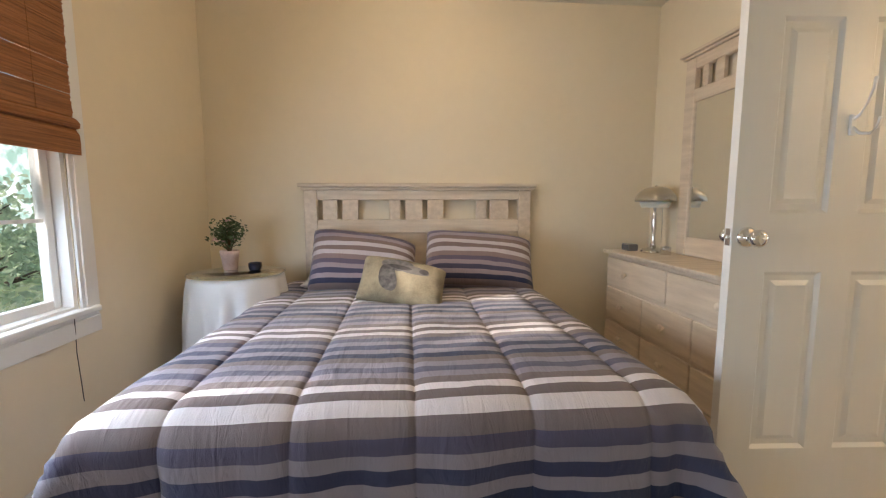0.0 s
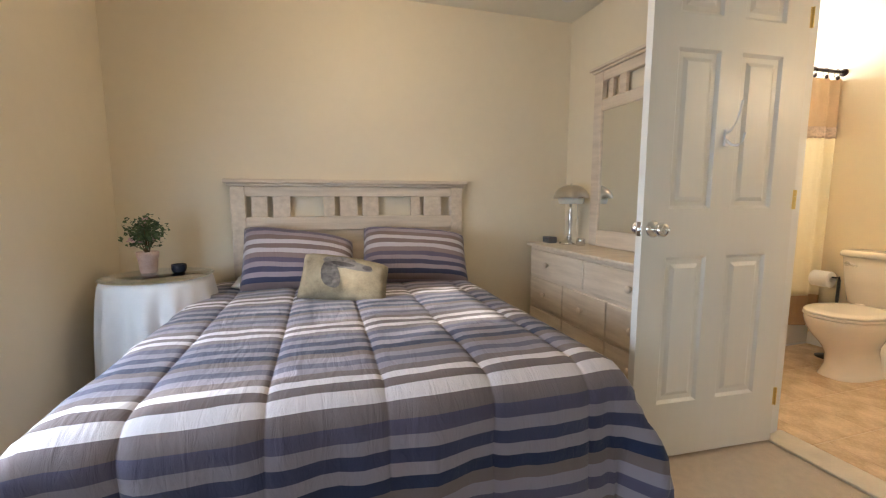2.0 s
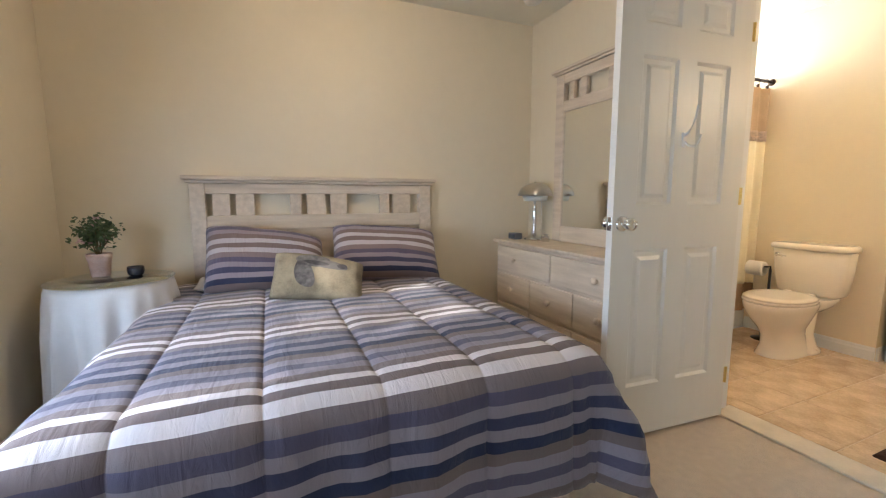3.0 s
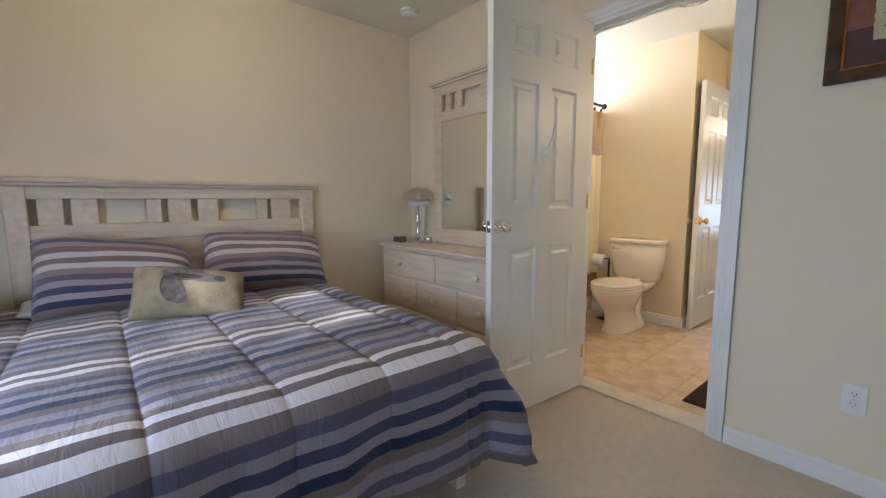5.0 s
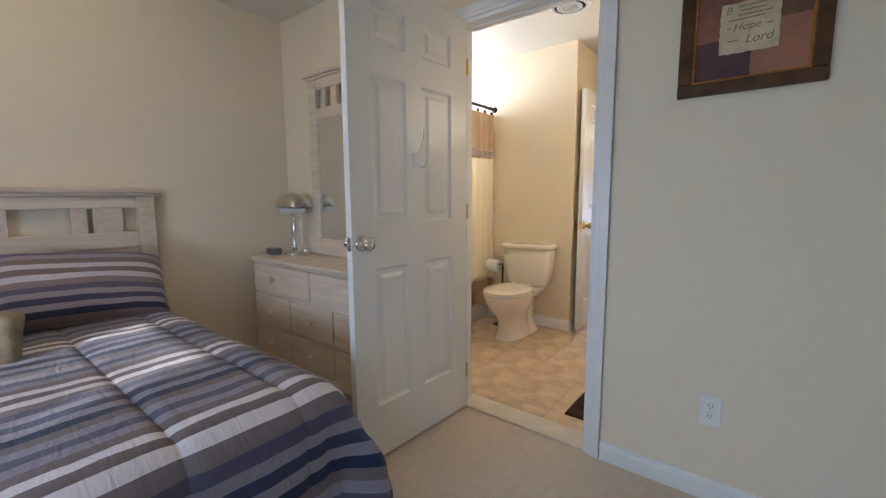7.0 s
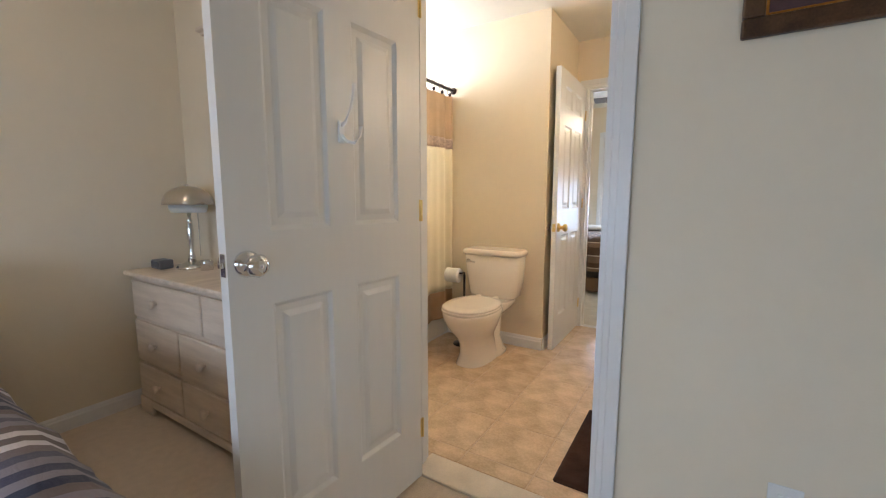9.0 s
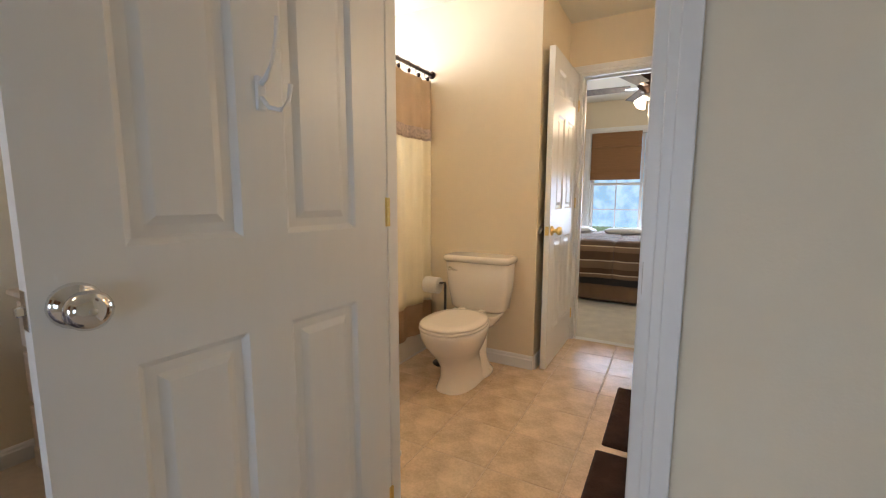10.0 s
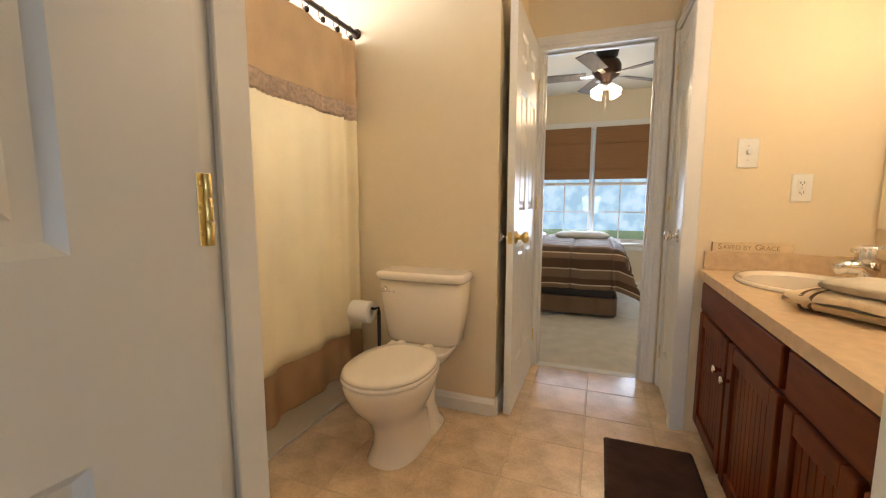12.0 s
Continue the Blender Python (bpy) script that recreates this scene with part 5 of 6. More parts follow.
def shower_curtain():
    root = thing("shower_curtain", (3.9, 3.26, 0.14), "cream and tan shower curtain with a lace band, drawn shut", "curtain")
    def band(name, z_hi, z_lo, mat, label, off=0.0, nz=24, scallop=0.0):
        def fn(i, j):
            x = 3.16 + (4.527 - 3.16) * i
            z = z_hi + (z_lo - z_hi) * j
            if scallop and j == 1:
                z -= scallop * abs(math.sin(x * 95))
            if name == "hem_band" and j > 0.6:
                z -= 0.008 * (j - 0.6) * math.sin(x * 9)
            return (x, curtain_y(x, z) - off, z)
        return thicken(part(name, sheet(bm_new(), fn, 220, nz), mat, root, label), 0.0015)
    band("valance_band", 1.925, 1.585, CURT_TAN, "tan valance cloth")
    band("lace_band", 1.60, 1.525, CURT_LACE, "mauve lace edging", off=0.005, nz=6, scallop=0.006)
    band("body_cloth", 1.585, 0.40, CURT_CREAM, "cream cloth")
    band("hem_band", 0.403, 0.185, CURT_BROWN, "brown hem cloth")
    rod = thing("curtain_rod", (3.8, 3.255, 1.975), "dark bronze shower curtain rod", "curtain rod")
    part("rod", tube(bm_new(), [(XB + 0.004, 3.255, 1.975), (XT - 0.004, 3.255, 1.975)], 0.0125, 14), BRONZE, rod)
    part("end_flange", lathe(bm_new(), [(0.026, 0.0), (0.026, -0.006), (0.016, -0.014)], (XT - 0.0005, 3.255, 1.975), 20, "x"), BRONZE, rod)
    part("end_flange", lathe(bm_new(), [(0.026, 0.0), (0.026, 0.006), (0.016, 0.014)], (XB + 0.0005, 3.255, 1.975), 20, "x"), BRONZE, rod)
    for k in range(12):
        x = 3.22 + 1.24 * k / 11
        pts = [(x, 3.255 + 0.017 * math.cos(a), 1.962 + 0.030 * math.sin(a)) for a in [2 * math.pi * q / 14 for q in range(15)]]
        ring = tagged(thing("curtain_ring", (x, 3.255, 1.96), "dark bronze curtain ring on the rod", "curtain ring", "shower curtain rings"))
        bm = bm_new()
        tube(bm, pts, 0.0022, 6)
        part("loop", bm, BRONZE, ring)
        part("bead", lathe(bm_new(), [(0.0005, -0.018), (0.011, -0.011), (0.011, 0.005), (0.0005, 0.012)], (x, 3.248, 1.935), 12), BRONZE, ring)


shower_curtain()


# ---- bathroom: toilet and paper stand ----
def toilet():
    cy = 2.825
    root = thing("toilet", (4.2, cy, 0), "bone coloured two-piece toilet with the lid down", "toilet")
    # superelliptic sections: z, x front, x back, half width, squareness
    def body(rows, n=36):
        bm = bm_new()
        rings = []
        for z, xf, xb, w, p in rows:
            c, rx = (xf + xb) / 2, (xb - xf) / 2
            ring = []
            for k in range(n):
                a = 2 * math.pi * k / n
                ca, sa = math.cos(a), math.sin(a)
                px = math.copysign(abs(ca) ** (2 / p), ca)
                py = math.copysign(abs(sa) ** (2 / p), sa)
                ring.append(bm.verts.new((c + rx * px, cy + w * py, z)))
            rings.append(ring)
        for a, b in zip(rings, rings[1:]):
            for k in range(n):
                f = bm.faces.new((a[k], a[(k + 1) % n], b[(k + 1) % n], b[k]))
                f.smooth = True
        bm.faces.new(rings[0])
        bm.faces.new(rings[-1])
        bmesh.ops.recalc_face_normals(bm, faces=bm.faces)
        return bm
    part("bowl", body([(0, 3.945, 4.40, 0.115, 2.6), (0.012, 3.945, 4.40, 0.117, 2.6), (0.03, 3.955, 4.395, 0.110, 2.5), (0.08, 3.97, 4.36, 0.098, 2.3), (0.15, 3.965, 4.32, 0.097, 2.2), (0.20, 3.935, 4.30, 0.112, 2.2), (0.25, 3.885, 4.30, 0.142, 2.1), (0.30, 3.845, 4.31, 0.165, 2.1), (0.345, 3.825, 4.33, 0.178, 2.2), (0.375, 3.818, 4.34, 0.183, 2.2), (0.39, 3.822, 4.34, 0.180, 2.2)]), PORCELAIN, root)
    part("tank_shelf", body([(0.30, 4.26, 4.45, 0.10, 3), (0.34, 4.25, 4.50, 0.14, 3), (0.385, 4.25, 4.51, 0.165, 4), (0.40, 4.255, 4.51, 0.163, 4)]), PORCELAIN, root)
    part("foot", body([(0, 4.20, 4.44, 0.128, 3), (0.03, 4.20, 4.44, 0.126, 3), (0.06, 4.22, 4.42, 0.105, 2.6), (0.14, 4.24, 4.40, 0.085, 2.4), (0.31, 4.24, 4.42, 0.09, 2.4)]), PORCELAIN, root)
    part("seat", body([(0.391, 3.826, 4.30, 0.181, 2.2), (0.394, 3.818, 4.30, 0.186, 2.2), (0.404, 3.818, 4.30, 0.186, 2.2), (0.409, 3.826, 4.30, 0.181, 2.2)]), SEATP, root)
    part("lid", body([(0.4095, 3.830, 4.30, 0.177, 2.2), (0.412, 3.822, 4.30, 0.183, 2.2), (0.420, 3.822, 4.30, 0.183, 2.2), (0.427, 3.835, 4.295, 0.174, 2.2), (0.430, 3.90, 4.26, 0.13, 2.2)]), SEATP, root)
    for dy in (-0.07, 0.07):
        part("seat_hinge", one((4.275, cy + dy - 0.02, 0.40), (4.315, cy + dy + 0.02, 0.432), 0.008, 2), SEATP, root)
    part("tank", body([(0.401, 4.36, 4.505, 0.165, 5), (0.42, 4.352, 4.513, 0.190, 5), (0.55, 4.34, 4.515, 0.210, 6), (0.722, 4.325, 4.515, 0.222, 6)]), PORCELAIN, root)
    part("tank_lid", body([(0.7225, 4.318, 4.522, 0.228, 6), (0.728, 4.310, 4.524, 0.234, 6), (0.748, 4.308, 4.524, 0.236, 6), (0.760, 4.316, 4.520, 0.230, 6), (0.764, 4.335, 4.51, 0.215, 5)]), PORCELAIN, root)
    lv = part("flush_lever", lathe(bm_new(), [(0.014, 0.0), (0.014, -0.008), (0.008, -0.012)], (4.328, cy + 0.175, 0.675), 16, "x"), CHROME, root, "chrome flush lever")
    part("handle", tube(bm_new(), [(4.316, cy + 0.175, 0.675), (4.308, cy + 0.165, 0.675), (4.306, cy + 0.11, 0.668)], [0.006, 0.006, 0.005], 8), CHROME, lv)
    for dy in (-0.118, 0.118):
        part("bolt_cap", lathe(bm_new(), [(0.014, 0.0), (0.013, 0.012), (0.006, 0.019), (0.0005, 0.02)], (4.33, cy + dy * 0.95, 0.032), 14), SEATP, root)


toilet()


def paper_stand():
    x, y = 4.345, 3.045
    root = thing("paper_stand", (x, y, 0), "dark metal free-standing toilet paper stand", "paper stand")
    part("base", lathe(bm_new(), [(0.0005, 0), (0.085, 0), (0.085, 0.012), (0.03, 0.02), (0.012, 0.03)], (x, y, 0), 26), BLACK, root)
    part("pole", tube(bm_new(), [(x, y, 0.02), (x, y, 0.555)], 0.009, 12), BLACK, root)
    part("arm", tube(bm_new(), [(x, y, 0.55), (x - 0.01, y - 0.005, 0.575), (x - 0.02, y + 0.01, 0.57), (x - 0.025, y + 0.145, 0.563), (x - 0.025, y + 0.155, 0.575)], 0.006, 10), BLACK, root)
    part("reservoir", tube(bm_new(), [(x + 0.03, y - 0.0, 0.012), (x + 0.03, y, 0.15)], 0.045, 16), BLACK, root)
    roll = thing("paper_roll", (x - 0.025, y + 0.07, 0.545), "white toilet paper roll on the stand", "toilet paper")
    bm = bm_new()
    lathe(bm, [(0.020, 0.01), (0.054, 0.01), (0.055, 0.013), (0.055, 0.112), (0.054, 0.115), (0.020, 0.115), (0.020, 0.01)], (x - 0.025, y + 0.02, 0.551), 32, "y")
    part("paper", bm, TISSUE, roll)
    part("core", lathe(bm_new(), [(0.0195, 0.012), (0.0195, 0.113)], (x - 0.025, y + 0.02, 0.551), 20, "y"), SIGNW, roll, "brown cardboard core")


paper_stand()


# ---- bathroom: vanity ----
VY, VX1, VX0 = 1.562, XS - 0.004, 3.10


def vanity():
    root = thing("vanity_cabinet", (3.9, 1.3, 0), "dark cherry vanity cabinet with beadboard doors", "cabinet")
    part("carcass", one((VX0, YV + 0.003, 0.09), (VX1, VY, 0.757), 0.002), CHERRY, root)
    part("toe_kick", one((VX0, YV + 0.003, 0), (VX1, VY - 0.06, 0.09)), CHERRY, root)
    def framed(x0, x1, z0, z1, name, bead, knob_x=None):
        y0, y1 = VY + 0.0005, VY + 0.019
        if not bead:
            d = part(name, one((x0, y0, z0), (x1, y1, z1), 0.006, 3), CHERRY_H, root)
            return d
        s = 0.055
        bm = bm_new()
        box(bm, (x0, y0, z0), (x0 + s, y1, z1), 0.004, 2)
        box(bm, (x1 - s, y0, z0), (x1, y1, z1), 0.004, 2)
        box(bm, (x0 + s, y0, z0), (x1 - s, y1 - 0.001, z0 + s), 0.004, 2)
        box(bm, (x0 + s, y0, z1 - s), (x1 - s, y1 - 0.001, z1), 0.004, 2)
        d = part(name, bm, CHERRY, root)
        n = max(3, round((x1 - x0 - 2 * s) / 0.036))
        w = (x1 - x0 - 2 * s) / n
        for k in range(n):
            part("bead_slat", one((x0 + s + w * k + 0.0012, y0, z0 + s), (x0 + s + w * (k + 1) - 0.0012, y0 + 0.008, z1 - s), 0.002, 2), CHERRY, d)
        if knob_x:
            part("knob", lathe(bm_new(), [(0.007, 0.0), (0.006, 0.012), (0.013, 0.018), (0.015, 0.024), (0.011, 0.030), (0.0005, 0.032)], (knob_x, y1, z1 - 0.125), 18, "y"), CHROME, d, "chrome knob")
        return d
    framed(3.80, 4.66, 0.632, 0.748, "drawer_front", False)
    framed(4.245, 4.66, 0.105, 0.615, "cabinet_door", True, 4.285)
    framed(3.80, 4.225, 0.105, 0.615, "cabinet_door", True, 4.185)
    framed(3.13, 3.765, 0.632, 0.748, "drawer_front", False)
    framed(3.455, 3.765, 0.105, 0.615, "cabinet_door", True, 3.49)
    framed(3.13, 3.435, 0.105, 0.615, "cabinet_door", True, 3.40)
    # worktop with a cut-out for the basin
    cx, cy, rx, ry = 4.435, 1.312, 0.245, 0.205
    z0, z1 = 0.760, 0.800
    xa, xb, ya, yb = VX0 - 0.01, XS - 0.002, YV + 0.002, VY + 0.024
    top = thing("worktop", (3.9, 1.3, z0), "tan laminate vanity top with a low backsplash", "worktop")
    bm = bm_new()
    n = 48
    def edge(a):
        c, s = math.cos(a), math.sin(a)
        k = min([(xb - cx) / c if c > 1e-6 else ((xa - cx) / c if c < -1e-6 else 1e9), (yb - cy) / s if s > 1e-6 else ((ya - cy) / s if s < -1e-6 else 1e9)])
        return (cx + k * c, cy + k * s)
    angs = sorted([2 * math.pi * k / n for k in range(n)] + [math.atan2(y - cy, x - cx) % (2 * math.pi) for x in (xa, xb) for y in (ya, yb)])
    loops = []
    for z in (z1, z0):
        loops.append([bm.verts.new((cx + 0.93 * rx * math.cos(a), cy + 0.93 * ry * math.sin(a), z)) for a in angs])
        loops.append([bm.verts.new((*edge(a), z)) for a in angs])
    m = len(angs)
    for k in range(m):
        j = (k + 1) % m
        bm.faces.new((loops[0][k], loops[1][k], loops[1][j], loops[0][j]))
        bm.faces.new((loops[2][k], loops[3][k], loops[3][j], loops[2][j]))
        bm.faces.new((loops[1][k], loops[3][k], loops[3][j], loops[1][j]))
        bm.faces.new((loops[0][k], loops[2][k], loops[2][j], loops[0][j]))
    bmesh.ops.recalc_face_normals(bm, faces=bm.faces)
    part("slab", bm, COUNTER, top)
    part("side_splash", one((XS - 0.022, YV + 0.022, z1), (XS - 0.002, VY + 0.01, 0.885), 0.004, 2), COUNTER, top)
    part("back_splash", one((xa, YV + 0.002, z1), (XS - 0.023, YV + 0.021, 0.885), 0.004, 2), COUNTER, top)
    basin = thing("wash_basin", (cx, cy, 0.7), "oval bone drop-in wash basin", "sink")
    prof = [(1.0, z1), (1.015, z1 + 0.007), (0.99, z1 + 0.015), (0.93, z1 + 0.016), (0.88, z1 + 0.006), (0.80, z1 - 0.04), (0.62, z1 - 0.10), (0.35, z1 - 0.135), (0.10, z1 - 0.145), (0.002, z1 - 0.145)]
    part("bowl", lathe(bm_new(), [(r, z) for r, z in prof], (cx, cy, 0), 48, squash=(rx, ry)), PORCELAIN, basin)
    part("drain", lathe(bm_new(), [(0.022, z1 - 0.143), (0.020, z1 - 0.141), (0.0005, z1 - 0.142)], (cx, cy, 0), 20), CHROME, basin, "chrome drain")
    fx, fy = 4.530, 1.082
    fa = thing("faucet", (fx, fy, z1), "chrome basin faucet with a stout spout and lever", "faucet")
    part("base", one((fx - 0.085, fy - 0.028, z1 + 0.0005), (fx + 0.085, fy + 0.030, z1 + 0.026), 0.012, 3), CHROME, fa)
    part("spout", tube(bm_new(), [(fx, fy, z1 + 0.02), (fx, fy, z1 + 0.045), (fx, fy + 0.03, z1 + 0.066), (fx, fy + 0.075, z1 + 0.064), (fx, fy + 0.10, z1 + 0.052)], [0.034, 0.034, 0.030, 0.026, 0.021], 16), CHROME, fa)
    h = part("handle", lathe(bm_new(), [(0.030, 0.05), (0.030, 0.078), (0.042, 0.082), (0.044, 0.10), (0.043, 0.138), (0.038, 0.146), (0.0005, 0.148)], (fx, fy, z1), 26), CHROME, fa)
    part("lever", one((fx - 0.016, fy + 0.02, z1 + 0.118), (fx + 0.016, fy + 0.056, z1 + 0.134), 0.004, 2), CHROME, h)
    part("lift_rod", tube(bm_new(), [(fx, fy - 0.02, z1 + 0.02), (fx, fy - 0.02, z1 + 0.12)], 0.003, 8), CHROME, fa)


vanity()


def folded_towel(name, lo, hi, mat, label, layers, stripe=False, yaw=0.0):
    c = [(lo[i] + hi[i]) / 2 for i in range(3)]
    root = thing(name, (c[0], c[1], lo[2]), label, "towel", "folded towels")
    h = (hi[2] - lo[2]) / layers
    for k in range(layers):
        bm = bm_new()
        z0, z1 = lo[2] + h * k, lo[2] + h * (k + 1)
        def roll(i, j, z0=z0, z1=z1, k=k):
            a = 2 * math.pi * j
            w, t = (hi[1] - lo[1]) / 2, (z1 - z0) / 2
            ca, sa = math.cos(a), math.sin(a)
            py = math.copysign(abs(ca) ** 0.65, ca) * w
            pz = math.copysign(abs(sa) ** 0.75, sa) * t * 0.99 * (0.72 + 0.28 * (1 - abs(2 * i - 1) ** 16) ** 0.5)
            x = lo[0] + (hi[0] - lo[0]) * i
            wob = 0.012 * noise.noise((x * 9, a * 1.1, lo[2] * 40))
            return (x + 0.006 * noise.noise((a, k, 5)), c[1] + py + wob, (z0 + z1) / 2 + pz + 0.4 * wob)
        sheet(bm, roll, 18, 28)
        bmesh.ops.remove_doubles(bm, verts=bm.verts, dist=0.0004)
        es = [e for e in bm.edges if e.is_boundary]
        bmesh.ops.holes_fill(bm, edges=es)
        bmesh.ops.recalc_face_normals(bm, faces=bm.faces)
        part("fold", bm, mat, root)
    if stripe:
        for k in range(2):
            x = hi[0] - 0.05 - 0.026 * k
            bm = bm_new()
            def ring(i, j, x=x):
                a = 2 * math.pi * j
                ca, sa = math.cos(a), math.sin(a)
                w, t = (hi[1] - lo[1]) / 2 + 0.004, (hi[2] - lo[2]) / 2 + 0.002
                return (x + 0.010 * i, c[1] + math.copysign(abs(ca) ** 0.65, ca) * w, max(lo[2] + 0.001, c[2] + math.copysign(abs(sa) ** 0.75, sa) * t))
            sheet(bm, ring, 1, 32)
            part("woven_stripe", bm, TOWEL_D, root, "dark brown woven stripe")
    root.rotation_euler.z = radians(yaw)
    return root


folded_towel("folded_towel", (3.714, 1.20, 0.8015), (4.114, 1.42, 0.861), TOWEL_T, "tan terry towel folded beside the basin, with dark stripes", 1, True, 37)
folded_towel("folded_towel", (3.71, 1.185, 0.859), (4.06, 1.37, 0.901), TOWEL, "cream terry towel folded on top of the tan one", 1, False, 32)


def sign():
    x, y0, y1, z0, z1 = XS - 0.012, 1.245, 1.549, 0.8855, 0.929
    root = thing("wooden_sign", (x, 1.36, z0), "small cream wooden sign reading SAVED BY GRACE", "sign")
    part("board", one((x - 0.006, y0, z0), (x + 0.006, y1, z1), 0.002), SIGNW, root)
    part("dark_end_strip", one((x - 0.0072, y1 - 0.006, z0 + 0.001), (x - 0.0058, y1 - 0.001, z1 - 0.001)), INK, root, "dark strip at the board's end")
    # small capitals with taller initials
    y = y1 - 0.026
    for txt, size, wide in (("S", 0.036, 0.018), ("AVED", 0.027, 0.076), ("BY", 0.027, 0.043), ("G", 0.036, 0.024), ("RACE", 0.027, 0.075)):
        note_text(txt, (x - 0.0068, y, z0 + 0.011), size, root, SIGN_INK, shear=0.0)
        y -= wide


sign()
outlet(XS, 1.238, 1.163)


def light_switch(x, y, z):
    root = thing("light_switch", (x, y, z), "white single toggle light switch", "switch")
    part("cover_plate", one((x - 0.006, y - 0.038, z - 0.062), (x - 0.0005, y + 0.038, z + 0.062), 0.003, 2), PLATE, root)
    part("toggle", one((x - 0.016, y - 0.005, z - 0.004), (x - 0.006, y + 0.005, z + 0.014), 0.002, 2), PLATE, root)
    for dz in (-0.03, 0.03):
        part("screw", lathe(bm_new(), [(0.003, -0.0075), (0.003, -0.006)], (x, y, z + dz), 10, "x"), NICKEL, root)


light_switch(XS, 1.436, 1.314)
vm = thing("vanity_mirror", (3.9, YV, 1.0), "frameless wall mirror above the vanity", "mirror")
part("mirror_glass", one((3.2, YV + 0.003, 1.0), (XS - 0.02, YV + 0.009, 1.82), 0.001), MIRROR, vm)
part("clip", one((XS - 0.09, YV + 0.002, 0.99), (XS - 0.07, YV + 0.013, 1.005), 0.002), CHROME, vm)


def vanity_light():
    root = thing("vanity_light", (3.95, YV + 0.03, 1.98), "chrome bath light bar with four lit glass shades", "light fixture")
    part("bar", one((3.55, YV + 0.002, 1.95), (4.35, YV + 0.035, 2.03), 0.006, 2), CHROME, root)
    for k in range(4):
        x = 3.65 + 0.2 * k
        g = part("glass_shade", lathe(bm_new(), [(0.022, 0.0), (0.045, -0.05), (0.055, -0.11)], (x, YV + 0.10, 2.0), 20), FROST, root)
        part("arm", tube(bm_new(), [(x, YV + 0.03, 2.0), (x, YV + 0.10, 2.01)], 0.008, 8), CHROME, root)
        part("bulb", lathe(bm_new(), [(0.0005, -0.095), (0.022, -0.085), (0.03, -0.06), (0.022, -0.03), (0.012, -0.01)], (x, YV + 0.10, 2.0), 16), BULB, root)


vanity_light()
for k in range(2):
    lamp("vanity_lamp", "POINT", pose(3.75 + 0.4 * k, YV + 0.16, 1.84), 10.8, WARM, 0.08)


# ---- bathroom: mats, vent, door stop ----
def bath_mat(name, x0, x1, y0, y1, label):
    bm = bm_new()
    def top(i, j):
        x, y = x0 + (x1 - x0) * i, y0 + (y1 - y0) * j
        e = min(i, 1 - i) * (x1 - x0)
        f = min(j, 1 - j) * (y1 - y0)
        h = 0.014 * min(1, min(e, f) / 0.015) ** 0.5
        return (x, y, 0.009 + h + 0.0015 * noise.noise((x * 40, y * 40, 0)))
    sheet(bm, top, 60, 36)
    return thicken(solid(name, bm, RUG, label, "bath mat", group="bath mats"), 0.008)


bath_mat("bath_mat", 3.865, 4.52, 1.60, 1.962, "dark brown plush bath mat before the vanity")
bath_mat("bath_mat", 3.16, 3.815, 1.60, 1.978, "dark brown plush bath mat near the doorway")


def ceiling_vent():
    x, y, z = 3.90, 2.31, HB
    root = thing("ceiling_vent", (x, y, z), "round white louvred exhaust vent in the bathroom ceiling", "vent")
    # flat dark disc: the duct's inner shade given as colour
    part("duct_shade_disc", lathe(bm_new(), [(0.098, -0.014), (0.0005, -0.014)], (x, y, z), 30), SLOT, root, "flat dark disc standing for the shade inside the duct")
    part("rim", lathe(bm_new(), [(0.098, 0.0), (0.100, -0.018), (0.110, -0.020), (0.135, -0.010), (0.14, -0.001)], (x, y, z), 40), PLATE, root)
    for k, r in enumerate((0.082, 0.056, 0.032)):
        part("louvre_ring", lathe(bm_new(), [(r, -0.0175), (r - 0.010, -0.0195), (r - 0.010, -0.0205), (r, -0.0185)], (x, y, z), 36), PLATE, root)
    for k in range(4):
        a = math.pi / 4 + k * math.pi / 2
        part("spoke", tube(bm_new(), [(x + 0.012 * math.cos(a), y + 0.012 * math.sin(a), z - 0.018), (x + 0.1 * math.cos(a), y + 0.1 * math.sin(a), z - 0.018)], 0.003, 6), PLATE, root)
    part("hub", lathe(bm_new(), [(0.014, -0.006), (0.014, -0.022), (0.0005, -0.024)], (x, y, z), 16), PLATE, root)


ceiling_vent()
ds = thing("door_stop", (3.34, 2.72, 0), "small white-tipped spring door stop lying by the tub", "door stop")
part("spring", tube(bm_new(), [(3.31, 2.70, 0.012), (3.345, 2.725, 0.014)], 0.008, 10), CHROME, ds)
part("tip", tube(bm_new(), [(3.345, 2.725, 0.014), (3.365, 2.738, 0.014)], 0.013, 12), WHITE_MARK, ds)


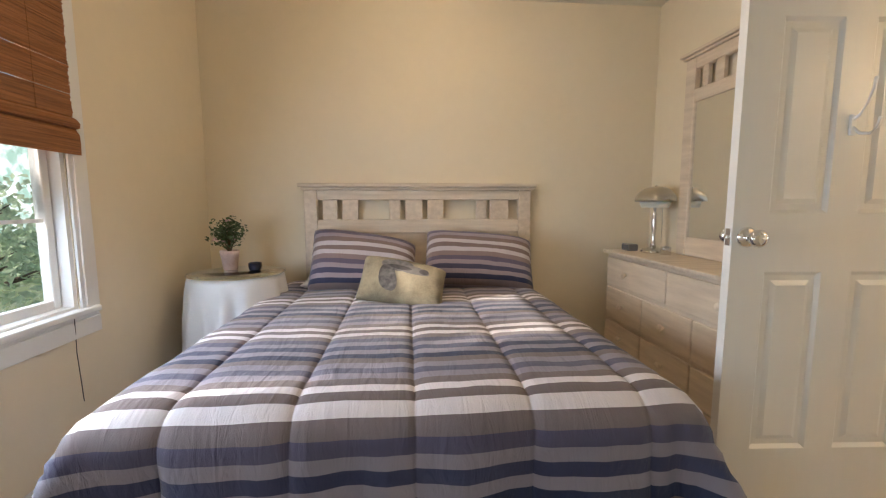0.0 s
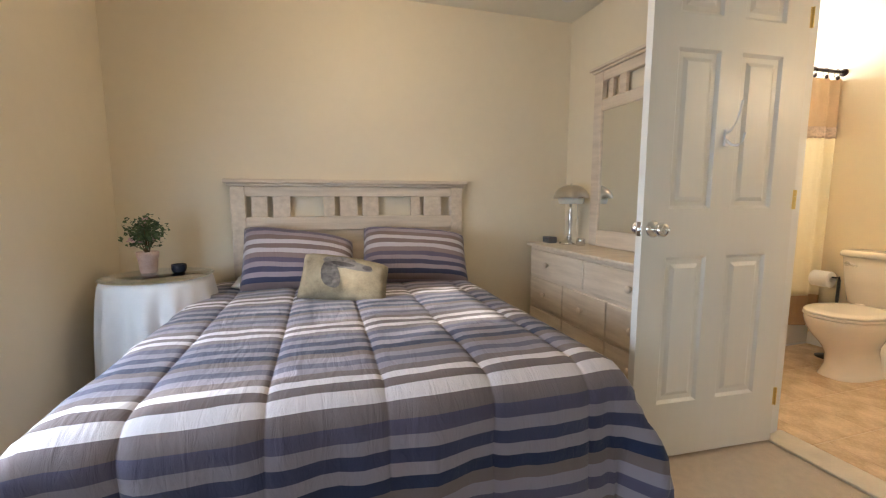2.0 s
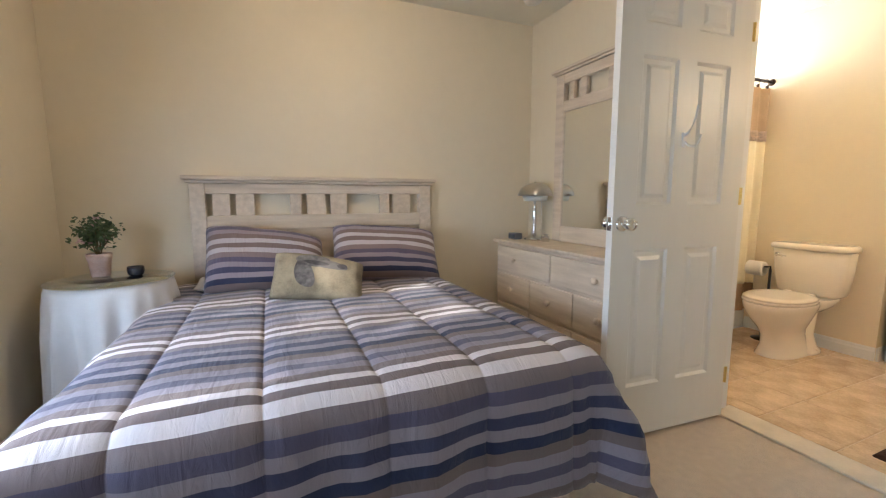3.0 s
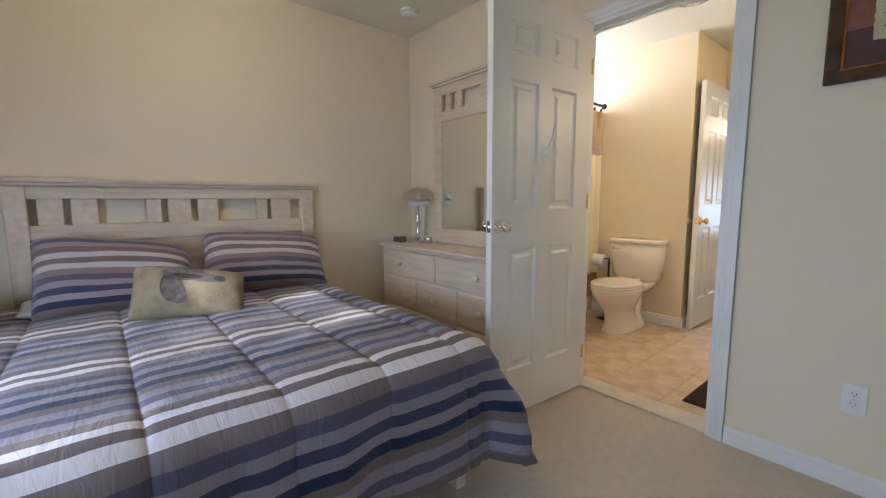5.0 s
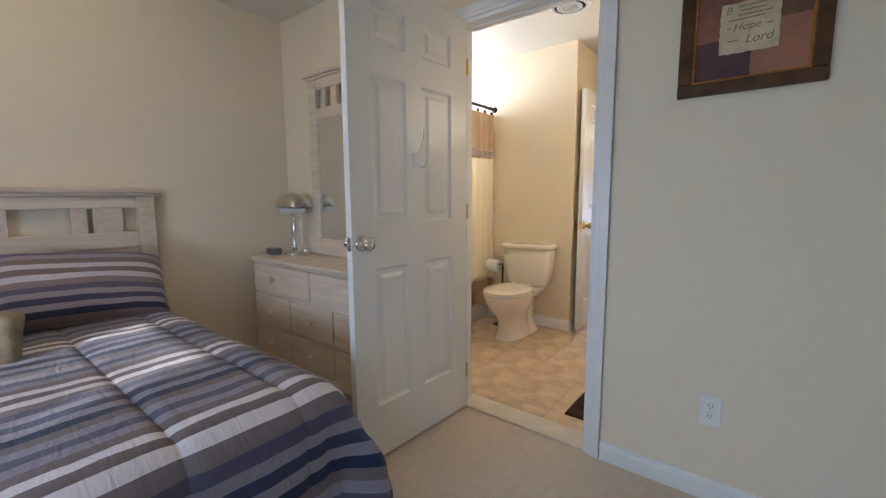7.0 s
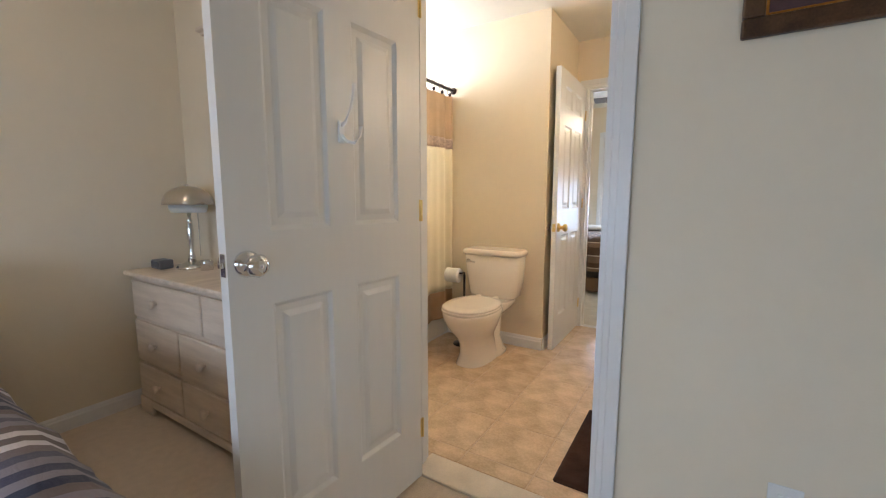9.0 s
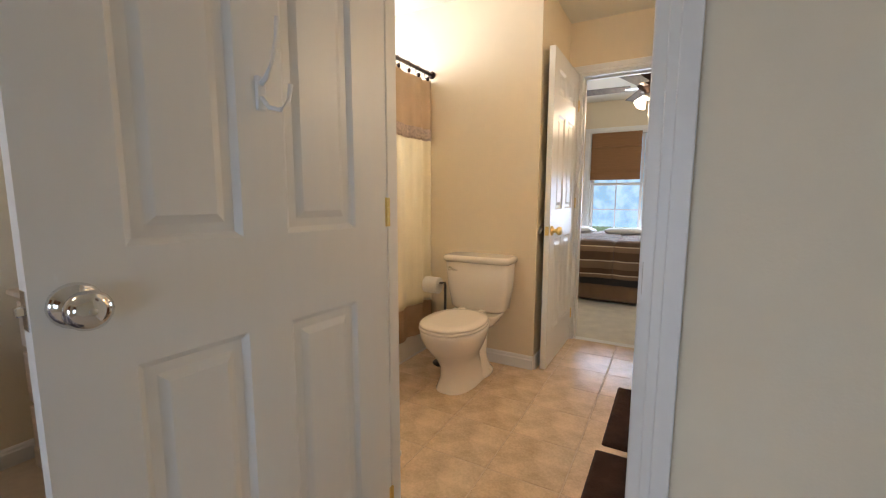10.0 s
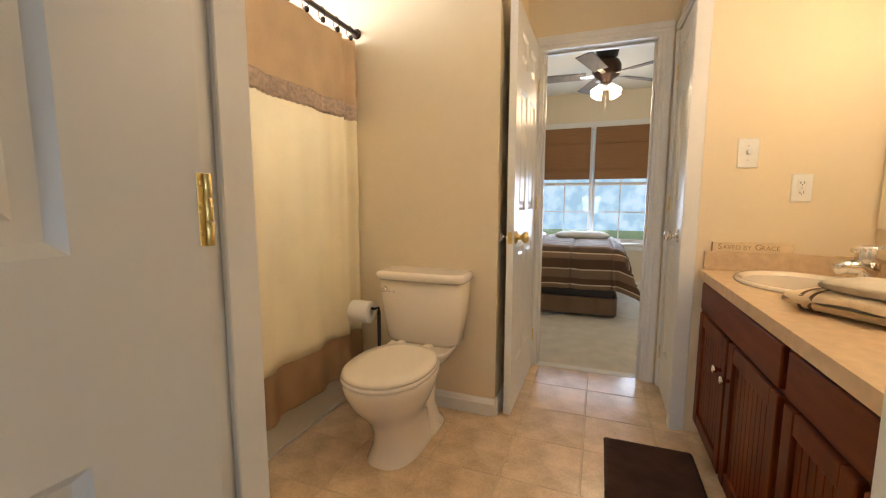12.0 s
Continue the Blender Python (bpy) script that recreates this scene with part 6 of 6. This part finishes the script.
# ---- far bedroom ----
def far_bed():
    bx0, y0, y1 = 6.66, 1.86, 3.40
    root = thing("bed", (7.5, 2.6, 0), "far bedroom bed with a low upholstered base", "bed")
    part("base", one((bx0, y0, 0.04), (8.10, y1, 0.36), 0.02, 2), SLOT, root)
    part("mattress", one((bx0, y0, 0.361), (8.10, y1, 0.62), 0.05, 3), SHEET, root)
    bm = bm_new()
    def skirt(i, j):
        # round the foot and the near side
        L = (8.10 - bx0)
        per = L + (y1 - y0)
        s = per * i
        if s < (y1 - y0):
            x, y, nx, ny = bx0, y1 - s, -1, 0
        else:
            x, y, nx, ny = bx0 + (s - (y1 - y0)), y0, 0, -1
        f = 0.008 * math.sin(s * 40) + 0.02
        return (x + nx * f, y + ny * f, 0.20 - 0.17 * j)
    sheet(bm, skirt, 160, 6)
    thicken(solid("bed_skirt", bm, banded("brown_skirt_cloth", [(0.0, _B2), (0.5, _B1)], 0.6), "brown dust ruffle round the far bed", "bed skirt"), 0.003)
    bm = drape(0, 0.74, 0, -1.34, 0.66, 0.44, 0.44, [0.37 * k for k in range(-4, 5)], seed=2.2, r=0.12, ripple=0.02, puff=0.03, floor_z=0.06, slope=0.08)
    turn = Matrix(((0, 1, 0, 8.05), (1, 0, 0, 2.63), (0, 0, 1, 0), (0, 0, 0, 1)))
    bm.transform(turn)
    cover = thicken(solid("comforter", bm, STRIPES2, "brown striped comforter on the far bed", "comforter"), 0.012)
    for q in (-0.74, -0.37, 0.0, 0.37, 0.74):
        iq = drape.column(q)
        part("quilting_seam", tube(bm_new(), [turn @ Vector(drape.place(iq, j / 60)) for j in range(61)], 0.004, 6), SEAM, cover, "stitched quilting seam")
    for y in (2.2, 2.95):
        pillow("pillow", (7.74, y, 0.705), (0.66, 0.10, 0.40), -86, SHEET, "plain white pillow on the far bed", yaw=90, seed=y)


far_bed()


def ceiling_fan():
    x, y = 6.60, 2.015
    root = thing("ceiling_fan", (x, y, HC), "ceiling fan with wooden blades and four lit glass shades", "ceiling fan")
    part("canopy", lathe(bm_new(), [(0.10, 0.0), (0.10, -0.03), (0.085, -0.09), (0.06, -0.11), (0.05, -0.13)], (x, y, HC), 26), BLACK, root)
    part("motor", lathe(bm_new(), [(0.03, -0.11), (0.10, -0.13), (0.12, -0.17), (0.12, -0.22), (0.10, -0.26), (0.05, -0.29), (0.04, -0.32)], (x, y, HC), 30), BRONZE, root)
    for k in range(5):
        a = radians(20 + 72 * k)
        m = Matrix.Translation((x, y, HC - 0.245)) @ Matrix.Rotation(a, 4, "Z") @ Matrix.Rotation(radians(11), 4, "X")
        bm = one((0.17, -0.06, -0.004), (0.62, 0.06, 0.004), 0.003)
        for v in bm.verts:
            if v.co.x > 0.5:
                v.co.y *= 1.12
        bm.transform(m)
        blade = part("blade", bm, material("fan_blade_wood", (0.17, 0.16, 0.15), 0.8, spec=0.1, vary=0.2, stretch=(1, 8, 8)) if k == 0 else bpy.data.materials["fan_blade_wood"], root)
        bm = one((0.09, -0.02, -0.010), (0.22, 0.02, -0.004), 0.002)
        bm.transform(m)
        part("blade_iron", bm, NICKEL, blade)
    part("light_kit", lathe(bm_new(), [(0.04, -0.31), (0.05, -0.34), (0.03, -0.37), (0.0005, -0.375)], (x, y, HC), 20), NICKEL, root)
    for k in range(4):
        a = radians(45 + 90 * k)
        m = Matrix.Translation((x + 0.06 * math.cos(a), y + 0.06 * math.sin(a), HC - 0.345)) @ Matrix.Rotation(a, 4, "Z") @ Matrix.Rotation(radians(-38), 4, "Y")
        bm = lathe(bm_new(), [(0.018, 0.0), (0.024, -0.02), (0.038, -0.055), (0.050, -0.092), (0.0005, -0.08)], (0, 0, 0), 18)
        bm.transform(m)
        part("glass_shade", bm, BULB, root, "lit frosted glass shade")
    for dx in (-0.02, 0.03):
        part("pull_chain", tube(bm_new(), [(x + dx, y, HC - 0.37), (x + dx, y, HC - 0.55)], 0.0015, 5), NICKEL, root)


ceiling_fan()
lamp("fan_lamp", "POINT", pose(6.60, 2.015, HC - 0.52), 14, WARM, 0.10)


def roman_shade(x, y0, y1, z0, z1):
    root = thing("roman_shade", (x, y0, z0), "plain brown roman shade, half raised", "window shade", "far window shades")
    prof = [(0.0, z1), (-0.004, z1 - 0.15), (-0.016, z1 - 0.17), (-0.004, z1 - 0.18), (-0.004, z0 + 0.14), (-0.022, z0 + 0.10), (-0.016, z0 + 0.07), (-0.02, z0)]
    def fn(i, j):
        k = j * (len(prof) - 1)
        q = min(int(k), len(prof) - 2)
        f = k - q
        return (x + prof[q][0] * (1 - f) + prof[q + 1][0] * f, y0 + (y1 - y0) * i, prof[q][1] * (1 - f) + prof[q + 1][1] * f)
    thicken(part("cloth", sheet(bm_new(), fn, 8, 28, smooth=False), SHADE2, root), 0.004)
    part("head_rail", one((x - 0.004, y0, z1), (x + 0.02, y1, z1 + 0.03), 0.003), SHADE2, root)


roman_shade(XF - 0.03, 1.46, 2.10, 1.385, 2.0)
roman_shade(XF - 0.03, 2.16, 2.80, 1.385, 2.0)


# ---- outdoors ----
solid("ground", one((-200, -200, -3.4), (200, 200, -3.0)), LAWN, "mown lawn round the house, a storey below", "ground", "structure")


def tree(x, y, h, spread, seed, n=2600):
    rnd = random.Random(seed)
    g = -3.0
    root = thing("tree", (x, y, g), "leafy green tree outdoors, the south-west ones added unseen to break the sun", "tree", "garden trees")
    bm = bm_new()
    tube(bm, [(x, y, g), (x + 0.05, y, g + h * 0.3), (x - 0.05, y + 0.1, g + h * 0.7), (x, y, g + h * 0.95)], [0.22, 0.17, 0.10, 0.03], 10)
    ends = []
    for k in range(16):
        z = g + h * rnd.uniform(0.18, 0.85)
        a = rnd.uniform(0, 6.28)
        L = spread * rnd.uniform(0.55, 1.0) * (1.1 - 0.6 * (z - g) / h)
        p = [(x, y, z), (x + 0.5 * L * math.cos(a), y + 0.5 * L * math.sin(a), z + 0.15 * L), (x + L * math.cos(a), y + L * math.sin(a), z + 0.35 * L)]
        tube(bm, p, [0.06, 0.035, 0.012], 6)
        ends += p[1:]
    part("trunk", bm, BARK, root)
    bm = bm_new()
    for k in range(n):
        c = Vector(rnd.choice(ends)) + Vector((rnd.gauss(0, 0.6), rnd.gauss(0, 0.6), rnd.gauss(0.1, 0.5)))
        m = Matrix.Translation(c) @ Euler((rnd.uniform(-1.2, 1.2), rnd.uniform(-1.2, 1.2), rnd.uniform(0, 6.28))).to_matrix().to_4x4()
        s = rnd.uniform(0.09, 0.19)
        vs = [bm.verts.new(m @ Vector(p)) for p in ((0, 0, 0), (s, 0.6 * s, 0.1 * s), (2 * s, 0, 0), (s, -0.6 * s, 0.1 * s))]
        bm.faces.new((vs[0], vs[1], vs[2]))
        bm.faces.new((vs[0], vs[2], vs[3]))
    tagged(part("crown", bm, FOLIAGE, root), kind="stuff")


# unseen trees, added to dapple sun on the bed and screen the east wall
tree(-7.6, 0.2, 7.0, 2.2, 3, 9500)
tree(-7.6, -2.6, 8.6, 2.2, 4, 5200)
# foliage in view through window_1
tree(-10.5, 13.4, 4.3, 2.8, 2, 1500)
# one more unseen tree, added as a sun screen
tree(-11.5, -3.6, 9.5, 2.4, 8, 4200)
# self-lit sheets; the brightness of the distance is in their emission
solid("backdrop", one((-58.2, -120, -3), (-58, 160, 10.5)), HAZE_W, "glowing sheet painted as bright haze and far trees to the west", "backdrop", "structure")
solid("backdrop", one((66, -58, -3), (66.2, 62, 26)), HAZE, "glowing sheet painted as pale blue haze and far trees to the east", "backdrop", "structure")


# ---- floor tiles of the bathroom, last ----
bath_floor = solid("floor_2", one((XB - 0.06, YV - 0.06, -0.1), (XE + 0.06, YT, 0.0082)), GROUT, "square tan ceramic tile floor of the bathroom", "floor", "structure")
P, G = 0.308, 0.005
tile_mesh = mesh_of("tile", one((-P / 2 + G / 2, -P / 2 + G / 2, -0.002), (P / 2 - G / 2, P / 2 - G / 2, 0.0065), 0.0022), TILE)
cut = {}
for i in range(-7, 3):
    for j in range(-5, 6):
        x0, y0 = 4.692 + P * i, 2.05 + P * j
        lo, hi = [max(x0, XB + 0.032), max(y0, YV)], [min(x0 + P, XE + 0.018), min(y0 + P, 3.30)]
        if hi[0] - lo[0] < 0.03 or hi[1] - lo[1] < 0.03:
            continue
        if x0 > 4.72 and (y0 + P < 1.66 or y0 > 2.46):
            continue
        whole = hi[0] - lo[0] > P - 0.001 and hi[1] - lo[1] > P - 0.001
        if whole:
            me = tile_mesh
        else:
            w, d = hi[0] - lo[0], hi[1] - lo[1]
            key = (round(w, 3), round(d, 3))
            if key not in cut:
                cut[key] = mesh_of("tile", one((-w / 2 + G / 2, -d / 2 + G / 2, -0.002), (w / 2 - G / 2, d / 2 - G / 2, 0.0065), 0.0022), TILE)
            me = cut[key]
        ob = new("tile", me)
        ob.parent = bath_floor
        ob.location = ((lo[0] + hi[0]) / 2, (lo[1] + hi[1]) / 2, 0.0035)
